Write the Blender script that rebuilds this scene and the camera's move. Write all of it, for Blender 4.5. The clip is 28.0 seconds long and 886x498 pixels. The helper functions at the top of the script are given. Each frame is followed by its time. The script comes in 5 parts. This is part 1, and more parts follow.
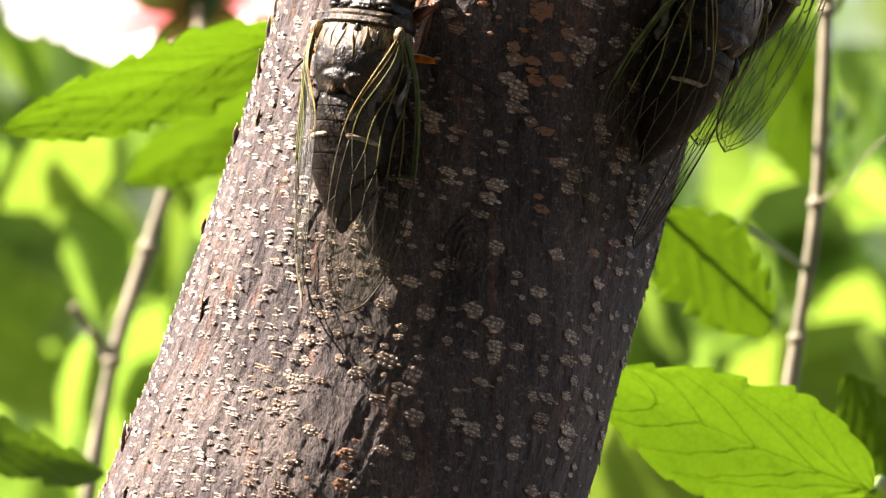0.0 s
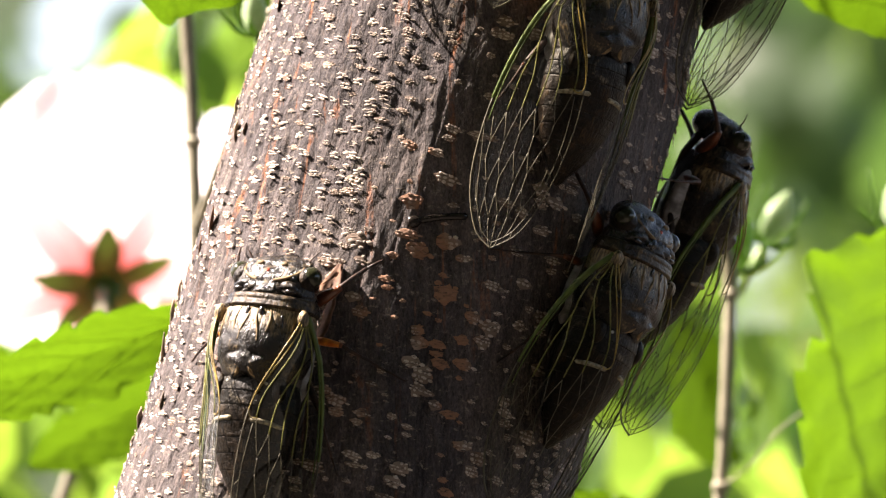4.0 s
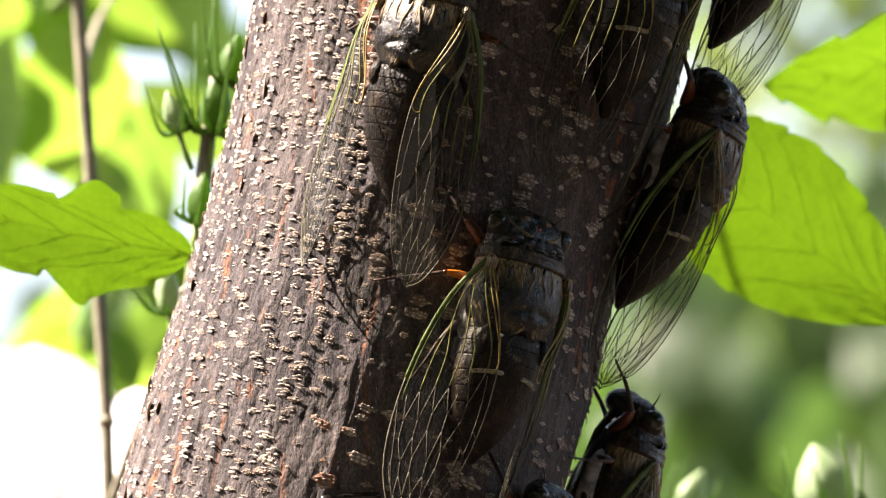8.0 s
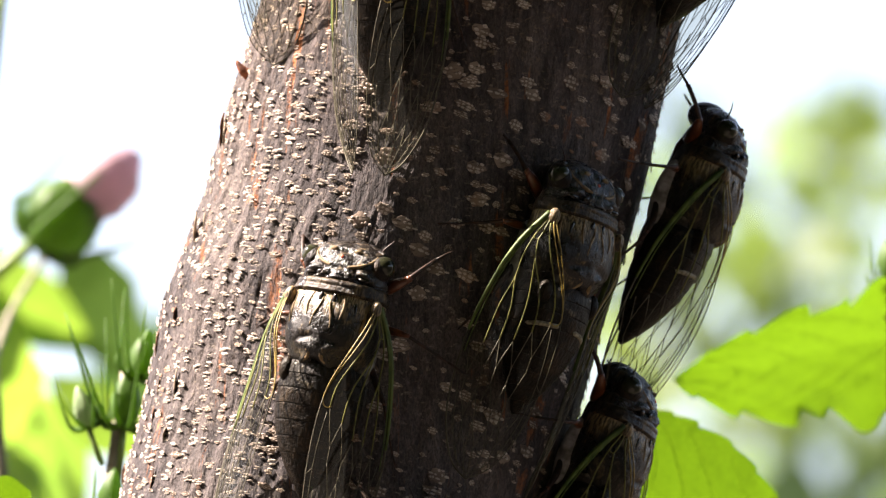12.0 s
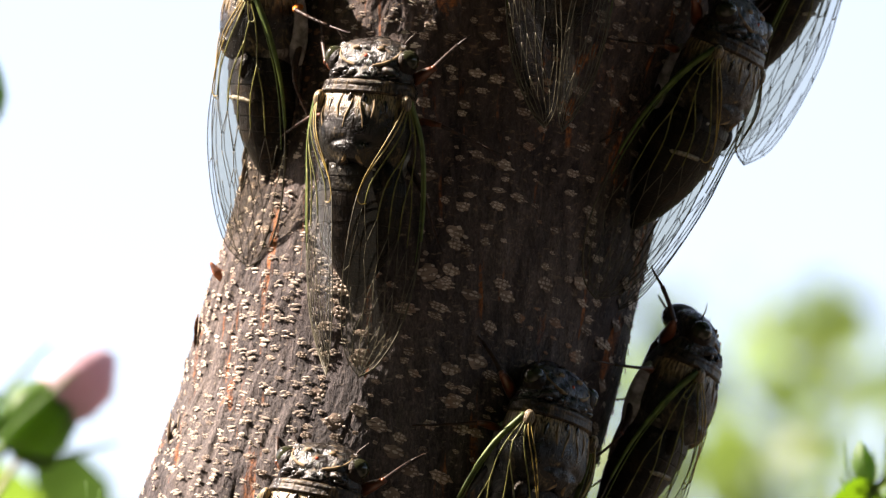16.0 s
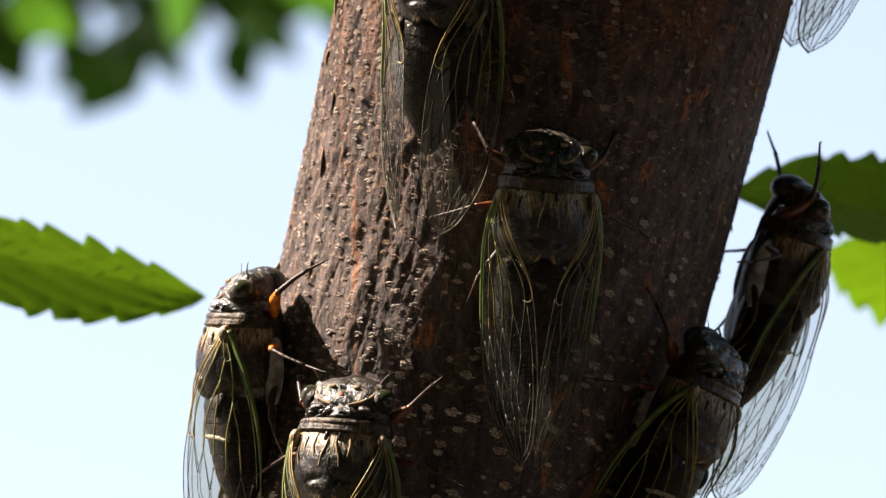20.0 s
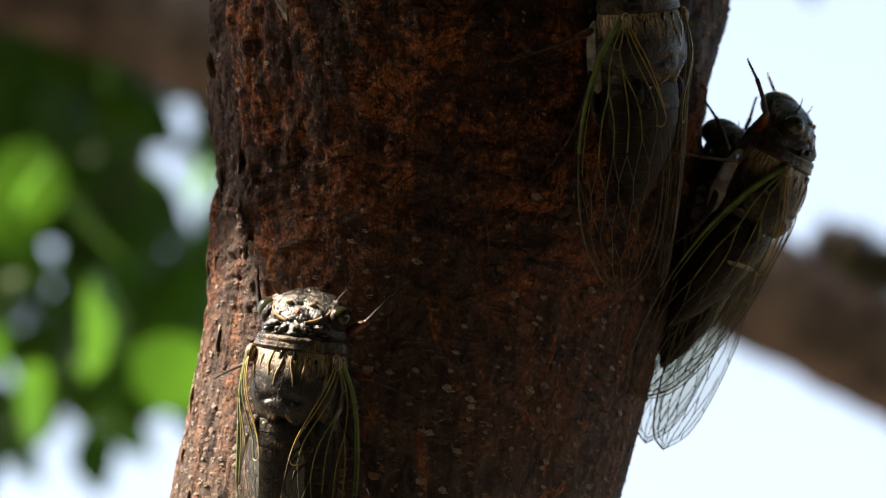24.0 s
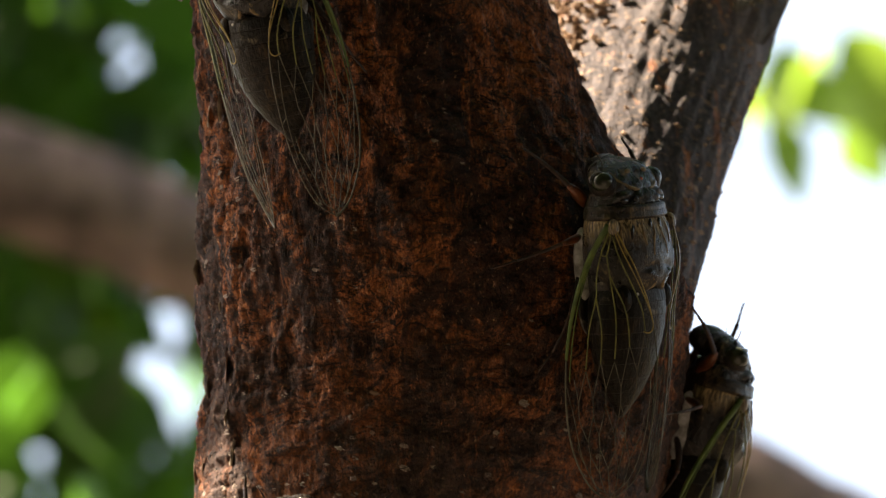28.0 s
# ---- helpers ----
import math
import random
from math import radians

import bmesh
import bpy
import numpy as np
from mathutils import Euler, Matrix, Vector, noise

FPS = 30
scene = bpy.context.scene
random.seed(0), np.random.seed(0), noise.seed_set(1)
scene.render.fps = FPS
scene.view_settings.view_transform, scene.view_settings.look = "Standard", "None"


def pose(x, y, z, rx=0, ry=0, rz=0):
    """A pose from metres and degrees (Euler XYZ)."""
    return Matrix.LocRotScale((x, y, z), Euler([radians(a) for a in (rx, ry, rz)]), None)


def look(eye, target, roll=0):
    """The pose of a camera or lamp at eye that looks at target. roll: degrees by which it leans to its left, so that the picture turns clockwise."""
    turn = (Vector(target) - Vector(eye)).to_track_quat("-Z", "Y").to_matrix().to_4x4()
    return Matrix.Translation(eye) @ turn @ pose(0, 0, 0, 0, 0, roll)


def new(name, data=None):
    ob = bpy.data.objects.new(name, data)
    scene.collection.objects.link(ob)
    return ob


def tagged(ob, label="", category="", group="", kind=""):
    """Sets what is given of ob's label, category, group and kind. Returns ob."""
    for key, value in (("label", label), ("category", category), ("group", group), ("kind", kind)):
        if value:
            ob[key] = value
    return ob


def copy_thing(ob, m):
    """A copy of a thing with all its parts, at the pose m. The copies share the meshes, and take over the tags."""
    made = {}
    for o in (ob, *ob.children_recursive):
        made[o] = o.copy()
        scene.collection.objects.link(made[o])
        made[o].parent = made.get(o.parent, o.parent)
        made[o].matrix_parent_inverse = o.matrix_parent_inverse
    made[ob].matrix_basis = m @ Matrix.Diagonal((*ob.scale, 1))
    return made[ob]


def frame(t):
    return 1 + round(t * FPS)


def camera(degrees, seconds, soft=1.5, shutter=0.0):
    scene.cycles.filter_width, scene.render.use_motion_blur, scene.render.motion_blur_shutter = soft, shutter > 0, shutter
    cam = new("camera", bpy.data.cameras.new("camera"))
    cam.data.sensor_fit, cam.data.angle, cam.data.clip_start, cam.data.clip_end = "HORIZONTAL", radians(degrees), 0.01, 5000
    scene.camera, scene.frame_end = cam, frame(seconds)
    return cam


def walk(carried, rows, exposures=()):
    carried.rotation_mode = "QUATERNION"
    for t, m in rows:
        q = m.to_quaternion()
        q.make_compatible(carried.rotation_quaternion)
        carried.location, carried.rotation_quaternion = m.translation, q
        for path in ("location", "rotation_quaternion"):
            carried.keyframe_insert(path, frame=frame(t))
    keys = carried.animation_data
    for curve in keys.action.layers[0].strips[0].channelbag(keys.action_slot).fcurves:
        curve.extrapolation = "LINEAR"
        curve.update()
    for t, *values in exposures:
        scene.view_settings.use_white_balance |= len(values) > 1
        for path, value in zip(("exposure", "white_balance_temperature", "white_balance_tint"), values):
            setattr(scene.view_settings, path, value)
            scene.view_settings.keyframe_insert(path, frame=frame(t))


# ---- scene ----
# ---- the camera: a long lens on a steady support, panned and tilted up the trunk ----
TRIPOD = (0.0, 0.0, 1.5)
cam = camera(5.983, 28.0, soft=1.2)
cam.data.dof.use_dof = True
cam.data.dof.focus_distance = 1.514
cam.data.dof.aperture_fstop = 31.0
SWEEP = [  # seconds, pan to the right, tilt up, in degrees
    (0, 0.000, 4.000), (0.2, 0.053, 4.015), (0.5, 0.269, 4.300), (0.8, 0.439, 4.626), (1, 0.439, 4.650),
    (1.5, 0.437, 4.679), (2, 0.441, 4.852), (2.5, 0.446, 5.048), (3, 0.453, 5.165), (3.5, 0.492, 5.360),
    (3.8, 0.533, 5.658), (4, 0.649, 5.916), (4.2, 0.780, 6.129), (4.5, 0.995, 6.300), (6.5, 1.118, 7.033),
    (7, 1.118, 7.133), (7.2, 1.128, 7.280), (7.5, 1.150, 7.515), (7.8, 1.217, 7.676), (8, 1.236, 7.804),
    (8.5, 1.263, 7.958), (9, 1.278, 8.257), (9.5, 1.364, 8.567), (9.8, 1.563, 8.711), (10, 1.630, 8.731),
    (10.5, 1.668, 8.911), (11, 1.736, 8.961), (11.2, 1.750, 9.176), (11.5, 1.757, 9.417), (11.8, 1.794, 9.692),
    (12, 1.841, 9.799), (12.5, 1.917, 9.992), (14.5, 1.996, 10.473), (15, 2.000, 10.594), (15.5, 2.003, 10.742),
    (15.8, 2.009, 10.980), (16, 2.015, 11.162), (16.5, 2.018, 11.409), (17, 2.042, 11.710), (17.2, 2.051, 11.765),
    (17.5, 2.066, 11.982), (18, 2.086, 12.317), (18.5, 2.102, 12.585), (19, 2.115, 12.720), (19.2, 2.126, 12.879),
    (19.5, 2.143, 13.077), (20, 2.178, 13.455), (20.2, 2.236, 13.649), (20.5, 2.384, 13.819), (21, 2.463, 14.166),
    (21.5, 2.501, 14.493), (22, 2.692, 14.830), (22.2, 2.846, 15.098), (22.5, 2.988, 15.440), (24.5, 3.172, 16.425),
    (24.8, 3.184, 16.659), (25, 3.187, 16.744), (25.5, 3.192, 16.778), (26, 3.175, 16.813), (26.5, 3.176, 16.870),
    (27, 3.175, 16.890), (27.2, 3.179, 17.007), (27.5, 3.201, 17.191), (28, 3.243, 17.540),
]


def aim(pan, tilt):
    return Matrix.Translation(TRIPOD) @ Matrix.Rotation(radians(90 + tilt), 4, "X") @ Matrix.Rotation(radians(-pan), 4, "Y")


walk(cam, [(t, aim(p, e)) for t, p, e in SWEEP], [(0, 3.06, 7100, 20), (9, 3.04, 7100, 20), (12, 2.98, 7100, 20), (16, 2.70, 7200, 19), (21, 2.52, 7300, 16), (25, 2.98, 7900, 14), (28, 3.46, 8100, 16)])

# ---- daylight ----
SUN_ELEVATION, SUN_TURN = 50, -83
world = bpy.data.worlds.new("sky")
scene.world = world
world.use_nodes = True
wt = world.node_tree
sky = wt.nodes.new("ShaderNodeTexSky")
sky.sky_type = "NISHITA"
sky.sun_disc = False
sky.sun_elevation, sky.sun_rotation = radians(SUN_ELEVATION), radians(SUN_TURN)
sky.dust_density = 3.0
wt.links.new(sky.outputs[0], wt.nodes["Background"].inputs[0])
wt.nodes["Background"].inputs[1].default_value = 0.056
sun = new("sun", bpy.data.lights.new("sun", "SUN"))
sun.data.energy, sun.data.angle, sun.data.color = 4.0, radians(0.5), (1.0, 0.95, 0.87)
sun_way = Vector((math.sin(radians(SUN_TURN)) * math.cos(radians(SUN_ELEVATION)), math.cos(radians(SUN_TURN)) * math.cos(radians(SUN_ELEVATION)), math.sin(radians(SUN_ELEVATION))))
sun.matrix_world = look(sun_way * 20, (0, 0, 0))


# ---- materials ----
class Nodes:
    """A short way to wire a node material."""

    def __init__(self, name, rough=0.6, metal=0.0, spec=0.5):
        self.m = bpy.data.materials.new(name)
        self.m.use_nodes = True
        self.t = self.m.node_tree
        self.b = self.t.nodes["Principled BSDF"]
        self.b.inputs["Roughness"].default_value = rough
        self.b.inputs["Metallic"].default_value = metal
        self.b.inputs["Specular IOR Level"].default_value = spec

    def put(self, kind, **values):
        n = self.t.nodes.new(kind)
        for key, value in values.items():
            n.inputs[key.replace("_", " ")].default_value = value
        return n

    def link(self, a, b):
        self.t.links.new(a, b)

    def coords(self, scale, turn=(0, 0, 0), which="Object"):
        c = self.put("ShaderNodeTexCoord")
        mp = self.put("ShaderNodeMapping", Scale=scale, Rotation=[radians(a) for a in turn])
        self.link(c.outputs[which], mp.inputs[0])
        return mp.outputs[0]

    def noise(self, scale, detail=4, stretch=(1, 1, 1), turn=(0, 0, 0), rough=0.55, warp=0.0, placed=False):
        n = self.put("ShaderNodeTexNoise", Scale=scale, Detail=detail, Roughness=rough, Distortion=warp)
        if placed:
            mp = self.put("ShaderNodeMapping", Scale=stretch, Rotation=[radians(a) for a in turn])
            self.link(self.put("ShaderNodeNewGeometry").outputs["Position"], mp.inputs[0])
            self.link(mp.outputs[0], n.inputs["Vector"])
        else:
            self.link(self.coords(stretch, turn), n.inputs["Vector"])
        return n.outputs["Fac"]

    def ramp(self, fac, lo, hi, c0=(0, 0, 0, 1), c1=(1, 1, 1, 1)):
        r = self.put("ShaderNodeValToRGB")
        e = r.color_ramp.elements
        e[0].position, e[1].position, e[0].color, e[1].color = lo, hi, c0, c1
        self.link(fac, r.inputs[0])
        return r.outputs[0]

    def mix(self, fac, a, b, blend="MIX"):
        n = self.t.nodes.new("ShaderNodeMix")
        n.data_type, n.blend_type = "RGBA", blend
        for value, socket in ((fac, n.inputs[0]), (a, n.inputs[6]), (b, n.inputs[7])):
            if isinstance(value, bpy.types.NodeSocket):
                self.link(value, socket)
            elif isinstance(value, (int, float)):
                socket.default_value = value
            else:
                socket.default_value = (*value, 1)
        return n.outputs[2]

    def sums(self, op, a, b):
        n = self.t.nodes.new("ShaderNodeMath")
        n.operation = op
        for value, socket in ((a, n.inputs[0]), (b, n.inputs[1])):
            if isinstance(value, (int, float)):
                socket.default_value = value
            else:
                self.link(value, socket)
        return n.outputs[0]

    def height(self):
        g = self.put("ShaderNodeNewGeometry")
        s = self.put("ShaderNodeSeparateXYZ")
        self.link(g.outputs["Position"], s.inputs[0])
        return s.outputs["Z"]

    def chance(self):
        return self.put("ShaderNodeObjectInfo").outputs["Random"]

    def island(self):
        return self.put("ShaderNodeNewGeometry").outputs["Random Per Island"]

    def colour(self, c):
        self.link(c, self.b.inputs["Base Color"])
        return self

    def bump(self, fac, strength, distance):
        n = self.put("ShaderNodeBump", Strength=strength, Distance=distance)
        self.link(fac, n.inputs["Height"])
        if self.b.inputs["Normal"].is_linked:
            self.link(self.b.inputs["Normal"].links[0].from_socket, n.inputs["Normal"])
        self.link(n.outputs[0], self.b.inputs["Normal"])
        return self


LEAN = (0, 15, 0)


def bark_material(name, rusty):
    """Speckled bark; rusty: how much of it flakes off to red-brown near the fork."""
    n = Nodes(name, rough=0.70, spec=0.22)
    grain = n.noise(420, 6, (1, 1, 0.22), LEAN, 0.65, 0.4)
    blotch = n.noise(60, 4, (1, 1, 0.4), LEAN)
    base = n.mix(n.ramp(grain, 0.35, 0.68), (0.020, 0.0165, 0.0185), (0.078, 0.066, 0.069))
    base = n.mix(n.ramp(blotch, 0.42, 0.68), base, n.mix(n.ramp(grain, 0.3, 0.7), (0.045, 0.037, 0.038), (0.150, 0.125, 0.116)))
    fleck = n.noise(1500, 5, (1, 1, 0.35), LEAN, 0.7)
    crumb = n.noise(700, 6, (0.8, 0.8, 1.5), LEAN, 0.7, 0.5)
    base = n.mix(n.ramp(fleck, 0.52, 0.80), base, n.mix(0.35, base, (0.26, 0.20, 0.165)))
    base = n.mix(n.ramp(crumb, 0.58, 0.68), base, n.mix(0.45, base, (0.40, 0.34, 0.27)))
    base = n.mix(n.ramp(fleck, 0.26, 0.40), (0.022, 0.015, 0.014), base)
    speck = n.noise(2600, 6, (1, 1, 0.5), LEAN, 0.75)
    base = n.mix(1.0, base, n.ramp(speck, 0.34, 0.66, (0.42, 0.40, 0.40, 1), (1.62, 1.58, 1.5, 1)), "MULTIPLY")
    # rust-coloured young bark, in thin streaks below and in broad patches at the fork
    streak = n.noise(230, 5, (1, 1, 0.05), LEAN, 0.6, 0.5)
    patch = n.noise(58, 8, (1, 1, 0.30), (0, 4, 0), 0.64, 1.0)
    crust = n.noise(260, 8, (0.7, 0.7, 1.6), (0, -12, 0), 0.7, 1.2)
    z = n.height()
    upper = n.ramp(n.sums("MULTIPLY", n.sums("SUBTRACT", z, 1.77), 9.0), 0.0, 1.0)
    base = n.mix(n.sums("MULTIPLY", upper, 0.88 * rusty), base, n.mix(n.ramp(grain, 0.35, 0.7), (0.016, 0.0105, 0.0095), (0.13, 0.084, 0.066)))
    base = n.mix(n.sums("MULTIPLY", upper, n.ramp(crumb, 0.56, 0.64)), base, (0.25, 0.16, 0.095))
    low = n.ramp(n.sums("MULTIPLY", n.sums("SUBTRACT", z, 1.50), 3.2), 0.0, 1.0)
    high = n.ramp(n.sums("MULTIPLY", n.sums("SUBTRACT", z, 1.882), 15.0), 0.0, 1.0)
    high = n.sums("MULTIPLY", high, rusty)
    rust = n.sums("MULTIPLY", n.sums("MULTIPLY", n.ramp(streak, 0.60, 0.66), n.ramp(crumb, 0.36, 0.50)), low)
    torn = n.sums("MULTIPLY", n.ramp(patch, 0.50, 0.57), n.ramp(crust, 0.38, 0.54))
    rust = n.sums("MAXIMUM", rust, n.sums("MULTIPLY", torn, high))
    ribbon = n.noise(105, 6, (1, 1, 0.07), (0, 10, 0), 0.6, 0.9)
    rust = n.sums("MAXIMUM", rust, n.sums("MULTIPLY", n.sums("MULTIPLY", n.ramp(ribbon, 0.545, 0.60), n.ramp(crust, 0.30, 0.46)), high))
    orange = n.mix(n.ramp(fleck, 0.35, 0.62), (0.09, 0.028, 0.012), (0.44, 0.155, 0.052))
    # Fork crust and specks: light and shade of their relief put into the colour.
    base = n.mix(n.sums("MULTIPLY", high, 0.95), base, n.mix(n.ramp(crust, 0.40, 0.66), (0.016, 0.0080, 0.0060), (0.090, 0.038, 0.023)))
    whole = n.mix(rust, base, orange)
    whole = n.mix(n.sums("MULTIPLY", high, n.ramp(fleck, 0.60, 0.65)), whole, (0.32, 0.19, 0.115))
    whole = n.mix(n.sums("MULTIPLY", high, 0.9), whole, n.mix(1.0, whole, n.ramp(speck, 0.36, 0.64, (0.40, 0.38, 0.36, 1), (1.75, 1.62, 1.5, 1)), "MULTIPLY"))
    swirl = n.noise(95, 7, (0.8, 0.8, 1.3), (0, 20, 0), 0.62, 2.2)
    fissure = n.ramp(n.sums("ABSOLUTE", n.sums("SUBTRACT", swirl, 0.5), 0.0), 0.003, 0.022)
    whole = n.mix(n.sums("MULTIPLY", high, n.sums("SUBTRACT", 1.0, fissure)), whole, (0.004, 0.0025, 0.002))
    n.colour(whole)
    n.bump(n.sums("MULTIPLY", fissure, high), 1.0, 0.0025)
    n.bump(n.sums("MULTIPLY", crust, high), 1.0, 0.0040)
    n.bump(grain, 1.0, 0.0016).bump(n.noise(1600, 4, (1, 1, 0.5), LEAN, 0.65), 0.8, 0.0006).bump(speck, 0.6, 0.0003)
    return n.m


def lenticel_material(name, dull, pale):
    n = Nodes(name, rough=0.85, spec=0.25)
    c = n.mix(n.ramp(n.noise(160, 2, placed=True), 0.35, 0.65), dull, pale)
    c = n.mix(n.ramp(n.noise(75, 3, (1, 1, 0.3), LEAN, placed=True), 0.57, 0.66), c, (0.30, 0.155, 0.092))
    # The dots turn darker and browner with height.
    duller = n.ramp(n.sums("MULTIPLY", n.sums("SUBTRACT", n.height(), 1.815), 10.0), 0.0, 1.0)
    c = n.mix(n.sums("MULTIPLY", duller, 0.6), c, (0.12, 0.085, 0.062))
    cracks = n.noise(1500, 6, (0.4, 0.4, 1.5), LEAN, 0.68, 0.7, placed=True)
    c = n.mix(n.ramp(cracks, 0.34, 0.46), (0.06, 0.044, 0.038), c)
    n.colour(c).bump(cracks, 0.8, 0.0005)
    return n.m


def shell_material(name, dark, pale, cover, rough=0.32, scale=260, spec=0.5, silk=0.0, crest=None):
    """Insect cuticle: glossy and dark, partly under a down of fine pale hairs that lie along the body; crest: the two places along the
    body between which the down thins out."""
    n = Nodes(name, rough=rough, spec=spec)
    down = n.noise(scale, 6, (1, 0.8, 1), (0, 0, 0), 0.65, 0.8)
    hair = n.noise(2600, 3, (1.5, 0.13, 1), (0, 0, 12), 0.6, 0.3)
    tuft = n.noise(1000, 4, (1.4, 0.22, 1), (0, 0, -14), 0.6, 0.6)
    pit = n.noise(1700, 3, (1, 1, 1), (0, 0, 0), 0.6)
    f = n.ramp(down, 0.56 - cover, 0.68 - cover)
    if crest:
        along_body = n.put("ShaderNodeSeparateXYZ")
        n.link(n.put("ShaderNodeTexCoord").outputs["Object"], along_body.inputs[0])
        thin = n.sums("DIVIDE", n.sums("SUBTRACT", along_body.outputs["Y"], crest[1]), crest[0] - crest[1])
        thin = n.sums("ADD", thin, n.sums("MULTIPLY", n.sums("SUBTRACT", tuft, 0.5), 0.9))
        f = n.sums("MAXIMUM", n.sums("MULTIPLY", f, 0.55), n.ramp(thin, 0.25, 0.95))
    f = n.sums("MULTIPLY", f, n.ramp(tuft, 0.34, 0.62, (1 - silk, 1 - silk, 1 - silk, 1)))
    f = n.sums("MULTIPLY", f, n.ramp(hair, 0.40, 0.58, (0.10, 0.10, 0.10, 1)))
    n.colour(n.mix(f, n.mix(n.ramp(pit, 0.4, 0.65), [v * 0.5 for v in dark], [v * 1.8 for v in dark]), pale))
    rr = n.ramp(n.sums("MAXIMUM", f, n.ramp(down, 0.3, 0.7)), 0.0, 1.0, (rough * 0.7, rough * 0.7, rough * 0.7, 1), (0.55, 0.55, 0.55, 1))
    n.link(rr, n.b.inputs["Roughness"])
    n.bump(down, 0.55, 0.0008).bump(tuft, 0.5, 0.0004).bump(pit, 0.5, 0.0003).bump(hair, 0.6, 0.0002)
    return n.m


def plain(name, c0, c1, rough=0.5, scale=300, spec=0.5, bumpy=0.3):
    n = Nodes(name, rough=rough, spec=spec)
    f = n.noise(scale, 4)
    n.colour(n.mix(n.ramp(f, 0.35, 0.65), c0, c1)).bump(f, bumpy, 0.0005)
    return n.m


def membrane_material():
    m = bpy.data.materials.new("wing_membrane")
    m.use_nodes = True
    t = m.node_tree
    t.nodes.remove(t.nodes["Principled BSDF"])
    clear, gloss, mixed = (t.nodes.new("ShaderNodeBsdf" + k) for k in ("Transparent", "Glossy", "Transparent"))
    mixed = t.nodes.new("ShaderNodeMixShader")
    weight = t.nodes.new("ShaderNodeLayerWeight")
    weight.inputs[0].default_value = 0.35
    clear.inputs[0].default_value = (0.77, 0.765, 0.72, 1)
    gloss.inputs[0].default_value = (0.75, 0.8, 0.85, 1)
    gloss.inputs[1].default_value = 0.28
    scaled = t.nodes.new("ShaderNodeMath")
    scaled.operation = "MULTIPLY"
    scaled.inputs[1].default_value = 0.035
    t.links.new(weight.outputs["Facing"], scaled.inputs[0])
    t.links.new(scaled.outputs[0], mixed.inputs[0])
    t.links.new(clear.outputs[0], mixed.inputs[1])
    t.links.new(gloss.outputs[0], mixed.inputs[2])
    wrinkle = t.nodes.new("ShaderNodeTexNoise")
    wrinkle.inputs["Scale"].default_value = 600
    bump = t.nodes.new("ShaderNodeBump")
    bump.inputs["Strength"].default_value, bump.inputs["Distance"].default_value = 0.5, 0.0006
    t.links.new(wrinkle.outputs[0], bump.inputs["Height"])
    t.links.new(bump.outputs[0], gloss.inputs["Normal"])
    haze = t.nodes.new("ShaderNodeBsdfTranslucent")
    haze.inputs[0].default_value = (0.75, 0.76, 0.70, 1)
    film = t.nodes.new("ShaderNodeMixShader")
    film.inputs[0].default_value = 0.004
    t.links.new(mixed.outputs[0], film.inputs[1])
    t.links.new(haze.outputs[0], film.inputs[2])
    t.links.new(film.outputs[0], t.nodes["Material Output"].inputs[0])
    return m


